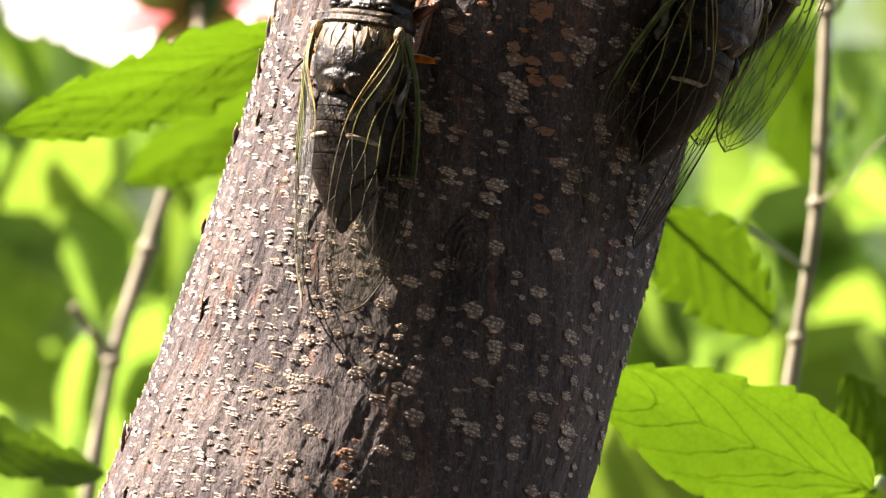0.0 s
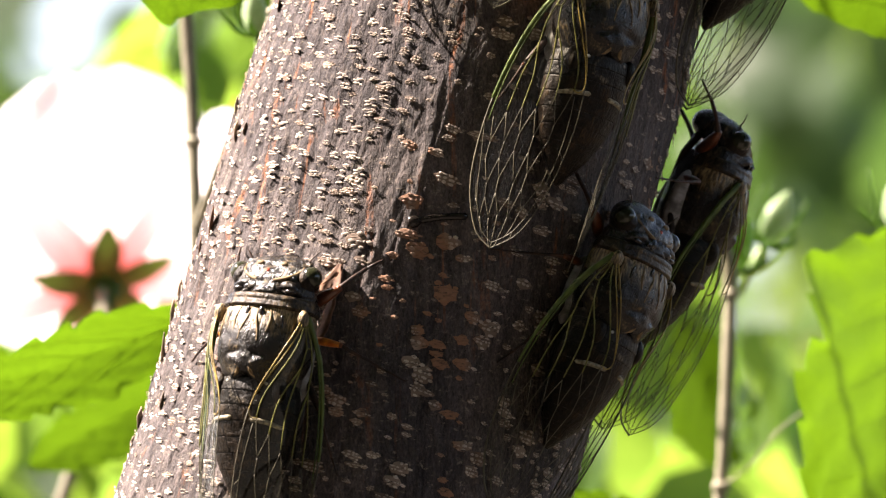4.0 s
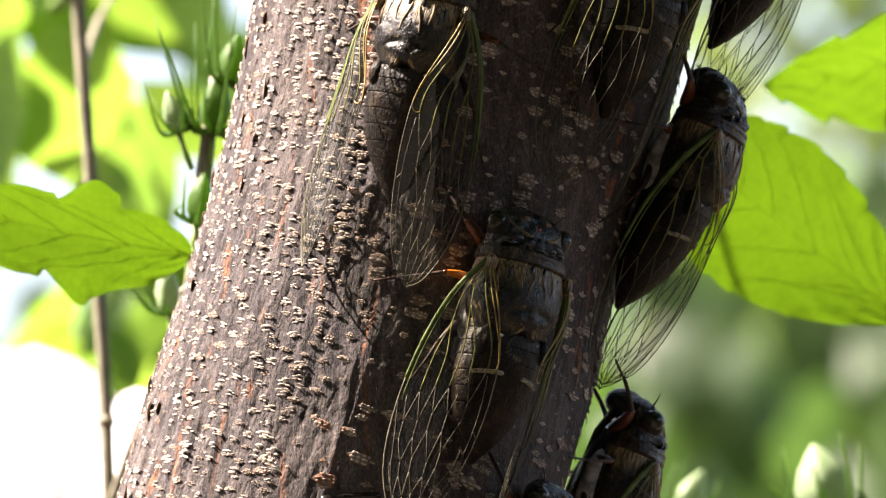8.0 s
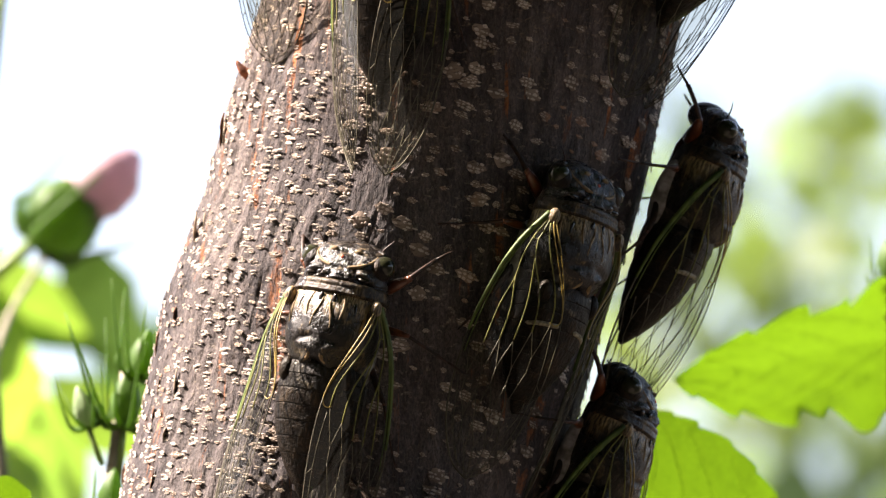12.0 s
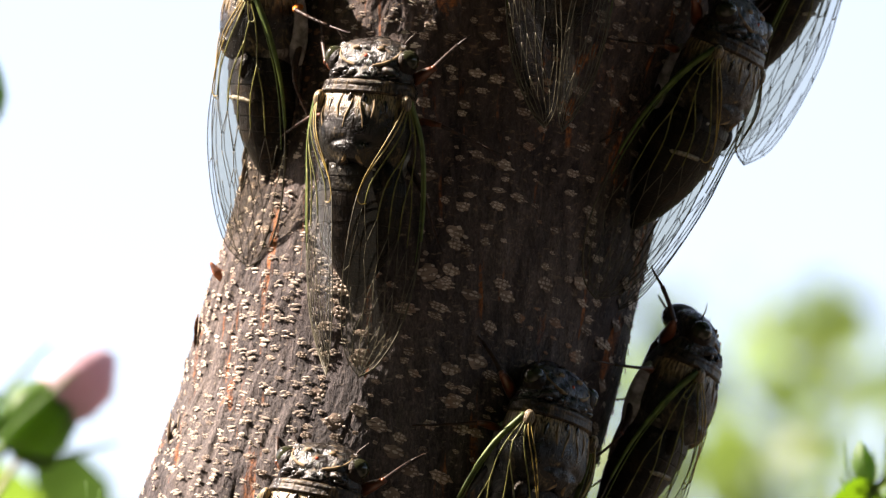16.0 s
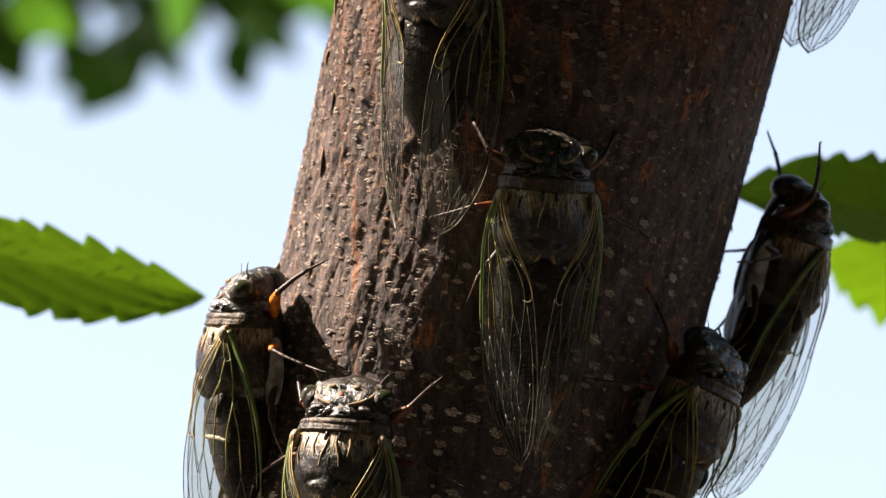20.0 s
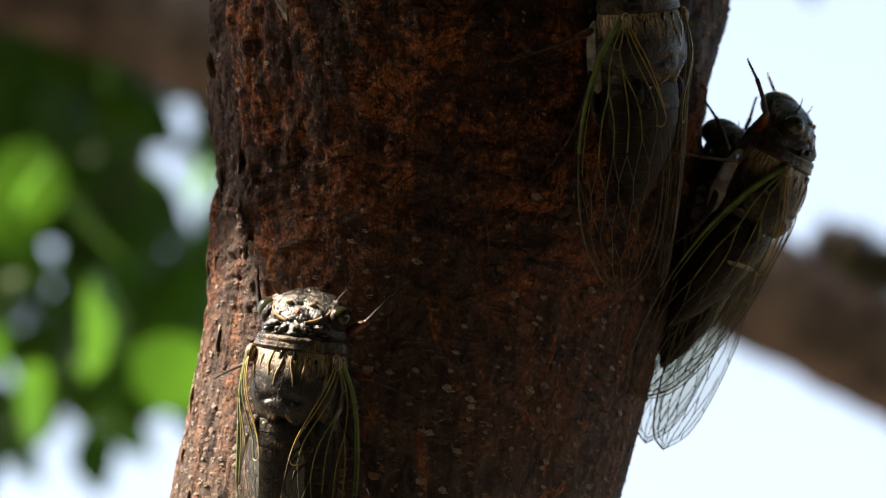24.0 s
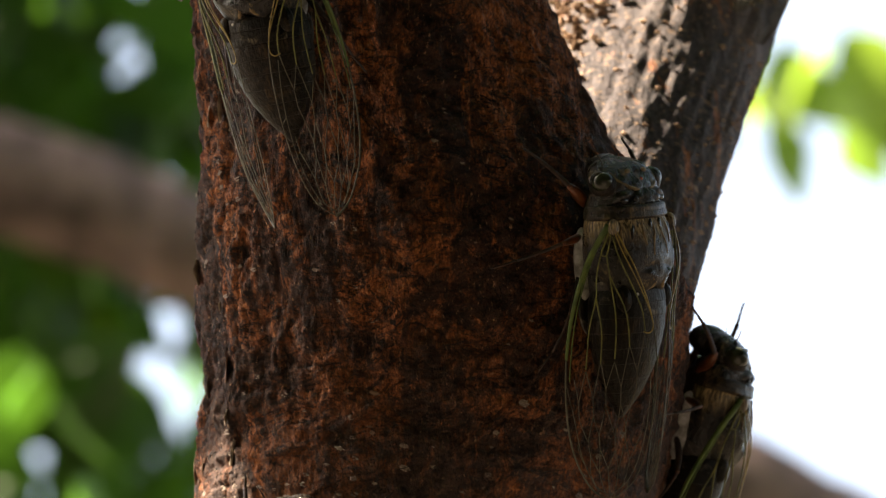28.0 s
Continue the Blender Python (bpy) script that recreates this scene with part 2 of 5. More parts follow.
def leaf_material(name, top, through_colour, share=0.55, scale=120):
    """A thin leaf: green above, glowing yellow-green where the sun stands behind it."""
    m = bpy.data.materials.new(name)
    m.use_nodes = True
    t = m.node_tree
    b = t.nodes["Principled BSDF"]
    b.inputs["Roughness"].default_value = 0.45
    b.inputs["Specular IOR Level"].default_value = 0.25
    tc = t.nodes.new("ShaderNodeTexCoord")
    nz = t.nodes.new("ShaderNodeTexNoise")
    nz.inputs["Scale"].default_value, nz.inputs["Detail"].default_value = scale, 5
    t.links.new(tc.outputs["Object"], nz.inputs["Vector"])
    island = t.nodes.new("ShaderNodeNewGeometry")

    def blend(c):
        x = t.nodes.new("ShaderNodeMix")
        x.data_type = "RGBA"
        x.inputs[6].default_value = (*[v * 0.72 for v in c], 1)
        x.inputs[7].default_value = (*[v * 1.25 for v in c], 1)
        t.links.new(nz.outputs["Fac"], x.inputs[0])
        y = t.nodes.new("ShaderNodeMix")
        y.data_type = "RGBA"
        y.inputs[7].default_value = (c[0] * 0.75, c[1] * 0.85, c[2], 1)
        t.links.new(island.outputs["Random Per Island"], y.inputs[0])
        t.links.new(x.outputs[2], y.inputs[6])
        return y.outputs[2]

    cell = t.nodes.new("ShaderNodeTexVoronoi")
    cell.feature = "DISTANCE_TO_EDGE"
    cell.inputs["Scale"].default_value = scale * 5
    t.links.new(tc.outputs["Object"], cell.inputs["Vector"])
    thread = t.nodes.new("ShaderNodeValToRGB")
    thread.color_ramp.elements[0].position, thread.color_ramp.elements[1].position = 0.02, 0.10
    thread.color_ramp.elements[0].color = (0.80, 0.84, 0.8, 1)
    t.links.new(cell.outputs["Distance"], thread.inputs[0])
    blend_plain = blend

    def blend(c):
        x = t.nodes.new("ShaderNodeMix")
        x.data_type, x.blend_type = "RGBA", "MULTIPLY"
        x.inputs[0].default_value = 1.0
        t.links.new(blend_plain(c), x.inputs[6])
        t.links.new(thread.outputs[0], x.inputs[7])
        return x.outputs[2]

    t.links.new(blend(top), b.inputs["Base Color"])
    tr = t.nodes.new("ShaderNodeBsdfTranslucent")
    t.links.new(blend(through_colour), tr.inputs[0])
    bump = t.nodes.new("ShaderNodeBump")
    bump.inputs["Strength"].default_value, bump.inputs["Distance"].default_value = 0.4, 0.001
    t.links.new(nz.outputs["Fac"], bump.inputs["Height"])
    t.links.new(bump.outputs[0], b.inputs["Normal"])
    mx = t.nodes.new("ShaderNodeMixShader")
    mx.inputs[0].default_value = share
    t.links.new(b.outputs[0], mx.inputs[1])
    t.links.new(tr.outputs[0], mx.inputs[2])
    t.links.new(mx.outputs[0], t.nodes["Material Output"].inputs[0])
    return m


def petal_material():
    """White petals whose pigment turns red towards their foot."""
    n = Nodes("petal", rough=0.5, spec=0.2)
    c = n.put("ShaderNodeTexCoord")
    sp = n.put("ShaderNodeSeparateXYZ")
    n.link(c.outputs["Object"], sp.inputs[0])
    f = n.sums("ADD", sp.outputs["Y"], n.sums("MULTIPLY", n.sums("SUBTRACT", n.noise(500, 3, (1, 0.2, 1)), 0.5), 0.008))
    tint = n.ramp(n.sums("MULTIPLY", f, 40.0), 0.15, 1.0, (0.80, 0.33, 0.33, 1), (0.86, 0.82, 0.85, 1))
    n.colour(tint).bump(n.noise(260, 3, (1, 0.15, 1)), 0.4, 0.0006)
    tr = n.put("ShaderNodeBsdfTranslucent")
    mx = n.put("ShaderNodeMixShader")
    mx.inputs[0].default_value = 0.55
    n.link(tint, tr.inputs[0])
    n.link(n.b.outputs[0], mx.inputs[1])
    n.link(tr.outputs[0], mx.inputs[2])
    n.link(mx.outputs[0], n.t.nodes["Material Output"].inputs[0])
    return n.m


BARK = bark_material("bark", 1.0)
LIMB_BARK = bark_material("limb_bark", 0.0)
LENTICEL = lenticel_material("lenticel", (0.36, 0.295, 0.245), (0.64, 0.545, 0.46))
LENTICEL_PAD = lenticel_material("lenticel_pad", (0.13, 0.092, 0.070), (0.33, 0.25, 0.195))
HEAD = shell_material("head_shell", (0.006, 0.0042, 0.0028), (0.26, 0.18, 0.095), 0.03, 0.11, 480, 0.48, 0.5)
COLLAR = shell_material("collar_shell", (0.016, 0.0110, 0.0065), (0.15, 0.10, 0.05), 0.08, 0.24, 300, 0.25, 0.3)
BACK = shell_material("back_shell", (0.006, 0.0042, 0.0028), (0.45, 0.32, 0.16), 0.0, 0.15, 260, 0.42, 0.6, (0.0120, 0.0058))
BELLY = shell_material("abdomen_shell", (0.008, 0.005, 0.003), (0.050, 0.030, 0.014), 0.06, 0.34, 300, 0.18, 0.5)
WAIST = shell_material("downy_waist_shell", (0.007, 0.005, 0.0035), (0.16, 0.13, 0.09), 0.0, 0.34, 300, 0.2, 0.5)
BLACK = plain("black_mark", (0.006, 0.005, 0.004), (0.016, 0.012, 0.010), 0.2, 700, 0.35, 0.1)
UNDER = shell_material("under_shell", (0.02, 0.013, 0.010), (0.24, 0.21, 0.18), 0.04, 0.5, 200)
CHALK = plain("chalk_bloom", (0.12, 0.11, 0.10), (0.44, 0.42, 0.40), 0.8, 420)
BAND = plain("pale_band", (0.12, 0.10, 0.065), (0.40, 0.36, 0.26), 0.7, 1500)
TAN = plain("tan_stripe", (0.09, 0.060, 0.030), (0.26, 0.185, 0.10), 0.6, 900, 0.2)
EYE = plain("eye", (0.012, 0.013, 0.007), (0.030, 0.032, 0.016), 0.10, 400, 0.35, 0.0)
OCELLUS = plain("ocellus", (0.35, 0.05, 0.02), (0.45, 0.10, 0.03), 0.2)
AMBER = plain("amber_leg", (0.04, 0.012, 0.005), (0.13, 0.036, 0.010), 0.3, 500)
SHIN = plain("dark_leg", (0.012, 0.008, 0.007), (0.05, 0.024, 0.014), 0.5, 600, 0.25)
VEIN = plain("green_vein", (0.06, 0.065, 0.014), (0.16, 0.15, 0.035), 0.5, 500, 0.25)
VEIN_EDGE = plain("leading_vein", (0.03, 0.055, 0.010), (0.085, 0.12, 0.024), 0.5, 400, 0.3)
VEIN_JOINT = plain("yellow_vein", (0.15, 0.10, 0.018), (0.30, 0.21, 0.04), 0.4, 400)
VEIN_DARK = plain("dark_vein", (0.045, 0.040, 0.026), (0.11, 0.098, 0.064), 0.5, 500, 0.25)
MEMBRANE = membrane_material()
LEAF = leaf_material("leaf", (0.0344, 0.082, 0.0082), (0.0853, 0.161, 0.0041), 0.56)
# Lighter green for foliage behind: its sunlit look is partly put into the colour.
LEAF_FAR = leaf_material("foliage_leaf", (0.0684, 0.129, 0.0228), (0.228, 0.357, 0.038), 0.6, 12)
# Hedge green, with the hedge's shade put into the colour.
LEAF_DEEP = leaf_material("shaded_foliage_leaf", (0.041, 0.0722, 0.0213), (0.082, 0.148, 0.0246), 0.45, 12)
# Distance haze over the treetops is put into this paler green.
LEAF_PALE = leaf_material("hazed_treetop_leaf", (0.115, 0.156, 0.0492), (0.23, 0.312, 0.0574), 0.5, 12)
LEAF_RIB = leaf_material("leaf_rib", (0.10, 0.17, 0.03), (0.24, 0.36, 0.03), 0.7)
STEM = plain("stem", (0.13, 0.12, 0.07), (0.25, 0.22, 0.15), 0.7, 120)
TWIG = plain("green_stem", (0.10, 0.18, 0.03), (0.20, 0.30, 0.07), 0.5, 120)
PETAL = petal_material()
PETAL_PINK = leaf_material("bud_petal", (0.75, 0.48, 0.52), (0.80, 0.50, 0.52), 0.35, 90)
SEPAL = leaf_material("sepal", (0.0935, 0.17, 0.034), (0.255, 0.408, 0.051), 0.5, 90)
CALYX = leaf_material("calyx", (0.0765, 0.136, 0.0255), (0.111, 0.187, 0.0255), 0.4, 90)
BUD = leaf_material("bud", (0.34, 0.425, 0.212), (0.425, 0.51, 0.255), 0.3, 150)
BRANCH = plain("branch_bark", (0.05, 0.032, 0.026), (0.21, 0.14, 0.115), 0.8, 60)
# Colour of the unseen ground, chosen for a dim warm bounce.
GRASS = plain("earth", (0.026, 0.021, 0.016), (0.055, 0.045, 0.034), 0.95, 3)
# Darker leaf green: shade among the overhead leaves is put into the colour.
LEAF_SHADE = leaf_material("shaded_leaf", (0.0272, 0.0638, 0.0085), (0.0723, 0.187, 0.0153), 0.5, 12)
# For the added walls: dark, so that little light bounces off them.
PLASTER = plain("plaster", (0.030, 0.025, 0.022), (0.055, 0.047, 0.041), 0.9, 2)


# ---- mesh helpers ----
def mesh(name, verts, faces, smooth=True):
    me = bpy.data.meshes.new(name)
    me.from_pydata([tuple(v) for v in verts], [], faces)
    if smooth:
        me.polygons.foreach_set("use_smooth", [True] * len(me.polygons))
    me.update()
    return me


def part(name, me, material, parent=None, label=""):
    ob = new(name, me)
    if not me.materials:
        me.materials.append(material)
    if parent:
        ob.parent = parent
    if label:
        ob["label"] = label
    return ob


def loft(rings, closed=True, caps=True):
    """Vertices and faces of a skin over rings of equally many points."""
    n = len(rings[0])
    verts = [p for r in rings for p in r]
    faces = []
    for i in range(len(rings) - 1):
        for j in range(n if closed else n - 1):
            k = (j + 1) % n
            faces.append((i * n + j, i * n + k, (i + 1) * n + k, (i + 1) * n + j))
    if caps and closed:
        faces.append(tuple(reversed(range(n))))
        faces.append(tuple(range((len(rings) - 1) * n, len(rings) * n)))
    return verts, faces


def joined(name, pieces, smooth=True):
    verts, faces = [], []
    for v, f in pieces:
        k = len(verts)
        verts += v
        faces += [tuple(i + k for i in q) for q in f]
    return mesh(name, verts, faces, smooth)


def tube(points, radii, n=6):
    pts = [Vector(p) for p in points]
    rings = []
    for i, p in enumerate(pts):
        d = (pts[min(i + 1, len(pts) - 1)] - pts[max(i - 1, 0)]).normalized()
        a = d.cross(Vector((0.31, 0.2, 0.93))).normalized()
        b = d.cross(a)
        r = radii[i] if isinstance(radii, (list, tuple)) else radii
        rings.append([p + (a * math.cos(w) + b * math.sin(w)) * r for w in (2 * math.pi * k / n for k in range(n))])
    return loft(rings)


def ball(c, r, n=14, m=9):
    rings = []
    for i in range(m + 1):
        w = math.pi * (0.02 + 0.96 * i / m)
        rings.append([Vector((c[0] + r[0] * math.sin(w) * math.cos(2 * math.pi * k / n), c[1] - r[1] * math.cos(w), c[2] - r[2] * math.sin(w) * math.sin(2 * math.pi * k / n))) for k in range(n)])
    return loft(rings)


def smooth_line(points, steps=4):
    """A finer line through the points."""
    p = [Vector(v) for v in points]
    out = []
    for i in range(len(p) - 1):
        a, b, c, d = p[max(i - 1, 0)], p[i], p[i + 1], p[min(i + 2, len(p) - 1)]
        for k in range(steps):
            t = k / steps
            out.append(0.5 * (2 * b + (c - a) * t + (2 * a - 5 * b + 4 * c - d) * t * t + (3 * b - a - 3 * c + d) * t ** 3))
    return out + [p[-1]]


TABLES = {}


def lattice(p, seed):
    """Smooth random values between 0 and 1 at the points p, an array of N x 3."""
    if seed not in TABLES:
        TABLES[seed] = np.random.RandomState(seed).rand(64, 64, 64)
    tab = TABLES[seed]
    i = np.floor(p).astype(int)
    f = p - i
    f = f * f * (3 - 2 * f)
    out = 0
    for dx in (0, 1):
        for dy in (0, 1):
            for dz in (0, 1):
                w = (f[:, 0] if dx else 1 - f[:, 0]) * (f[:, 1] if dy else 1 - f[:, 1]) * (f[:, 2] if dz else 1 - f[:, 2])
                out = out + w * tab[(i[:, 0] + dx) % 64, (i[:, 1] + dy) % 64, (i[:, 2] + dz) % 64]
    return out


def layered(p, seed, octaves=3):
    return sum(lattice(p * 2 ** k, seed + k) * 0.5 ** (k + 1) for k in range(octaves)) / (1 - 0.5 ** octaves)


# ---- the ground ----
me = mesh("ground", [(-300, -300, 0), (300, -300, 0), (300, 300, 0), (-300, 300, 0)], [(0, 1, 2, 3)])
tagged(part("ground", me, GRASS), "unseen brown ground under the shrubs", "ground", kind="structure")

# ---- the tree ----
CORE = 1.54
PROFILE = np.array([  # height, middle and half width of the trunk
    (0.0, -0.30, 0.085), (0.25, -0.275, 0.062), (0.9, -0.165, 0.05), (1.3, -0.085, 0.047),
    (1.5623, -0.0184, 0.0442),
    (1.5872, -0.0092, 0.0427),
    (1.6078, -0.0025, 0.0420),
    (1.6326, 0.0053, 0.0409),
    (1.6533, 0.0112, 0.0410),
    (1.6850, 0.0206, 0.0408),
    (1.7049, 0.0262, 0.0396),
    (1.7363, 0.0352, 0.0401),
    (1.7574, 0.0404, 0.0409),
    (1.7757, 0.0466, 0.0402),
    (1.7895, 0.0500, 0.0400),
    (1.8104, 0.0558, 0.0394),
    (1.8323, 0.0616, 0.0405),
    (1.8613, 0.0701, 0.0414),
    (1.8903, 0.0773, 0.0422),
    (1.9166, 0.0838, 0.0428),
    (1.9387, 0.0880, 0.0432),
    (1.9589, 0.0907, 0.0447),
    (1.9751, 0.0919, 0.0466),
    (1.992, 0.0885, 0.0435), (2.006, 0.0845, 0.0385), (2.037, 0.0775, 0.034), (2.10, 0.066, 0.033), (2.4, 0.02, 0.030), (2.9, -0.05, 0.022),
])


def trunk_at(z):
    return np.interp(z, PROFILE[:, 0], PROFILE[:, 1]), np.interp(z, PROFILE[:, 0], PROFILE[:, 2])


BEND = np.array([(0.0, -0.20), (1.5, -0.0120), (1.6, -0.0040), (1.66, -0.0010), (1.72, 0.0), (1.775, -0.0010), (1.83, -0.0070), (1.875, -0.0180), (1.92, -0.0315), (1.96, -0.0445), (2.0, -0.0580), (2.06, -0.078), (2.4, -0.12), (2.9, -0.14)])


def bent(p):
    """The points p, an array of N x 3 given for an upright trunk, moved to and fro with the trunk's bend, along the lines to the tripod's head."""
    p = np.asarray(p, float)
    k = 1 + np.interp(p[:, 2], BEND[:, 0], BEND[:, 1]) / CORE
    return np.array(TRIPOD) + (p - np.array(TRIPOD)) * k[:, None]


def lean_at(z):
    """How far the trunk comes forward for each metre of height."""
    return float(np.interp(z + 0.02, BEND[:, 0], BEND[:, 1]) - np.interp(z - 0.02, BEND[:, 0], BEND[:, 1])) / 0.04


def bark_height(turn, z):
    """How far the bark stands out, in metres."""
    q = np.stack([np.sin(turn) * 0.04, -np.cos(turn) * 0.04, z], 1)
    side = np.clip((-np.sin(turn) - 0.15) * 1.6, 0, 1)
    fork = np.clip((z - 1.925) / 0.03, 0, 1)
    ridge = layered(q * np.array([380, 380, 48]), 11, 3) - 0.5
    flake = layered(q * np.array([520, 520, 230]), 21, 3) - 0.5
    lump = layered(q * np.array([45, 45, 30]), 31, 2) - 0.5
    crack = np.clip(np.abs(layered(q * np.array([190, 190, 26]), 51, 3) - 0.5) * 18, 0, 1)
    # below the fork the bark is pushed up into wrinkles that run across, above it peels in upright plates
    warped = q.copy()
    warped[:, 2] += 0.010 * np.sin(turn * 1.7 + 0.6) + 0.006 * layered(q * 60, 91, 2)
    wrinkle = 1 - np.abs(layered(warped * np.array([40, 40, 230]), 41, 4) - 0.5) * 2.6
    belt = np.exp(-((z - 1.942) / 0.017) ** 2)
    plate = layered(q * np.array([120, 120, 42]), 101, 4) - 0.5
    out = (0.0003 + 0.0002 * side) * ridge * 2 + (0.00025 + 0.0003 * side) * flake * 2 + 0.0009 * lump * 2 - (0.00015 + 0.0002 * side) * (1 - crack)
    grit = layered(q * np.array([430, 430, 330]), 111, 3) - 0.5
    return out + belt * 0.0022 * (wrinkle - 0.55) + fork * (0.0021 * plate * 2 + 0.0014 * grit * 2)


def on_trunk(turn, z, out=0.0):
    """Place and outward direction on the trunk; turn 0 faces the tripod, positive to the right."""
    turn, z = np.atleast_1d(turn), np.atleast_1d(z)
    cx, hw = trunk_at(z)
    r = hw + bark_height(turn, z) + out
    return bent(np.stack([cx + r * np.sin(turn), CORE - r * 0.96 * np.cos(turn), z], 1))


def trunk():
    fine = np.radians(np.linspace(-112, 112, 430))
    back = np.radians(np.linspace(112, 248, 40)[1:-1])
    turns = np.concatenate([fine, back])
    zs = np.concatenate([np.linspace(0, 1.54, 60)[:-1], np.arange(1.54, 2.075, 0.0006), np.linspace(2.075, 2.9, 30)])
    tt, zz = np.meshgrid(turns, zs)
    pts = on_trunk(tt.ravel(), zz.ravel())
    n, m = len(turns), len(zs)
    i, j = np.meshgrid(np.arange(m - 1), np.arange(n), indexing="ij")
    k = (j + 1) % n
    quads = np.stack([i * n + j, i * n + k, (i + 1) * n + k, (i + 1) * n + j], -1).reshape(-1, 4)
    me = bpy.data.meshes.new("trunk")
    me.vertices.add(len(pts))
    me.vertices.foreach_set("co", pts.ravel())
    me.loops.add(quads.size)
    me.loops.foreach_set("vertex_index", quads.ravel())
    me.polygons.add(len(quads))
    me.polygons.foreach_set("loop_start", np.arange(0, quads.size, 4))
    me.polygons.foreach_set("use_smooth", np.ones(len(quads), bool))
    me.update(calc_edges=True)
    me.validate()
    return me


tree = tagged(new("tree"), "leaning tree trunk with dark speckled bark, forking above", "tree")
tree.empty_display_size = 0.1
part("trunk", trunk(), BARK, tree)


LIMB_BACK = np.array([(1.93, 0.982), (1.98, 0.978), (2.006, 0.987), (2.037, 0.997), (2.15, 1.016), (2.6, 1.04)])


def limb_bent(p):
    """The points p moved with the side limb, which parts from the trunk to the rear."""
    p = np.asarray(p, float)
    return np.array(TRIPOD) + (p - np.array(TRIPOD)) * np.interp(p[:, 2], LIMB_BACK[:, 0], LIMB_BACK[:, 1])[:, None]


def limb(name, rows, seed, depth):
    """A side limb: rows of height, middle, half width and depth."""
    rows = np.array(rows)
    zs = np.arange(rows[0, 0], rows[-1, 0], 0.0012)
    turns = np.radians(np.linspace(-180, 180, 221)[:-1])
    tt, zz = np.meshgrid(turns, zs)
    tt, zz = tt.ravel(), zz.ravel()
    cx, hw, cy = (np.interp(zz, rows[:, 0], rows[:, c]) for c in (1, 2, 3))
    q = np.stack([np.sin(tt) * 0.025, np.cos(tt) * 0.025, zz], 1) + seed
    r = hw + (layered(q * np.array([300, 300, 60]), 61, 4) - 0.5) * depth + (layered(q * np.array([500, 500, 300]), 71, 2) - 0.5) * depth * 0.6
    pts = limb_bent(np.stack([cx + r * np.sin(tt), cy - r * np.cos(tt), zz], 1))
    n, m = len(turns), len(zs)
    rings = pts.reshape(m, n, 3)
    v, f = loft([list(map(tuple, r)) for r in rings])
    return mesh(name, v, f)


LIMB = [(1.93, 0.112, 0.020, 1.548), (1.98, 0.1185, 0.0215, 1.549), (2.006, 0.124, 0.0235, 1.551), (2.037, 0.1335, 0.0250, 1.556), (2.15, 0.172, 0.025, 1.575), (2.6, 0.30, 0.02, 1.62)]
part("limb", limb("limb", LIMB, 3.0, 0.0022), LIMB_BARK, tree)


MM = 0.001
CRUMB = plain("crumbling_bark", (0.13, 0.075, 0.045), (0.50, 0.36, 0.25), 0.9, 500, 0.2, 0.6)
RUST = plain("rusty_bark", (0.06, 0.026, 0.014), (0.20, 0.10, 0.055), 0.8, 500)
FLAKE = plain("flaking_bark", (0.10, 0.075, 0.055), (0.38, 0.29, 0.20), 0.85, 500)
STUB = plain("red_stub", (0.10, 0.030, 0.012), (0.36, 0.12, 0.05), 0.8, 500)


def bark_normal(turn):
    n = Vector((math.sin(turn), -math.cos(turn), 0))
    x = Vector((0.27, 0, 1)).cross(n).normalized()
    return x, n.cross(x), n


def knot(turn, z, w, h):
    """A healed scar: oval folds of bark, one inside the other."""
    p = Vector(on_trunk(turn, z)[0])
    x, up, n = bark_normal(turn)
    rnd = random.Random(9)
    for k, q in enumerate((1.0, 0.74, 0.5, 0.26)):
        line = []
        for i in range(25):
            a = 2 * math.pi * i / 24
            r = 1 + 0.12 * math.sin(3 * a + k) + 0.06 * math.sin(7 * a + 2 * k)
            line.append(p + x * w * q * r * math.cos(a) + up * h * q * r * math.sin(a) - n * 0.0001 - n * (w * q * math.cos(a)) ** 2 / 0.08)
        part("knot_fold", joined("knot_fold", [tube(line, [0.0005 * rnd.uniform(0.6, 1.3) for _ in line], 6)]), BARK, tree)


knot(0.20, 1.604, 0.0042, 0.0068)


def flap(turn, z, w, h, seed=4, lift=0.0022, material=RUST, rows=14, label=""):
    """A loose scale of bark standing off the trunk."""
    p = Vector(on_trunk(turn, z)[0])
    x, up, n = bark_normal(turn)
    rnd = random.Random(seed)
    rings = []
    for i in range(rows + 1):
        b = i / rows * 2 - 1
        half = w * math.sqrt(max(1 - b * b, 0.02)) * rnd.uniform(0.8, 1.1)
        rings.append([p + up * h * b + x * (half * t + 0.45 * w * b) + n * (lift * (1 - b * b) * max(t, -0.3) + lift * 0.14 * rnd.uniform(-1, 1)) for t in (-1, -0.6, -0.2, 0.2, 0.6, 1)])
    back = [[q - n * lift * 0.27 for q in reversed(r)] for r in rings]
    part("bark_scale", mesh("bark_scale", *loft([a + b for a, b in zip(rings, back)])), material, tree, label)


flap(-0.325, 1.643, 0.0026, 0.0105, label="loose rust-brown scale of bark")
rnd = random.Random(21)
for k in range(80):  # flaking bark along the weathered side
    flap(-radians(rnd.uniform(58, 100)), rnd.uniform(1.55, 2.03), rnd.uniform(0.0005, 0.0012), rnd.uniform(0.0014, 0.0042), k, rnd.uniform(0.0004, 0.0009), FLAKE if k % 3 else RUST, 6)


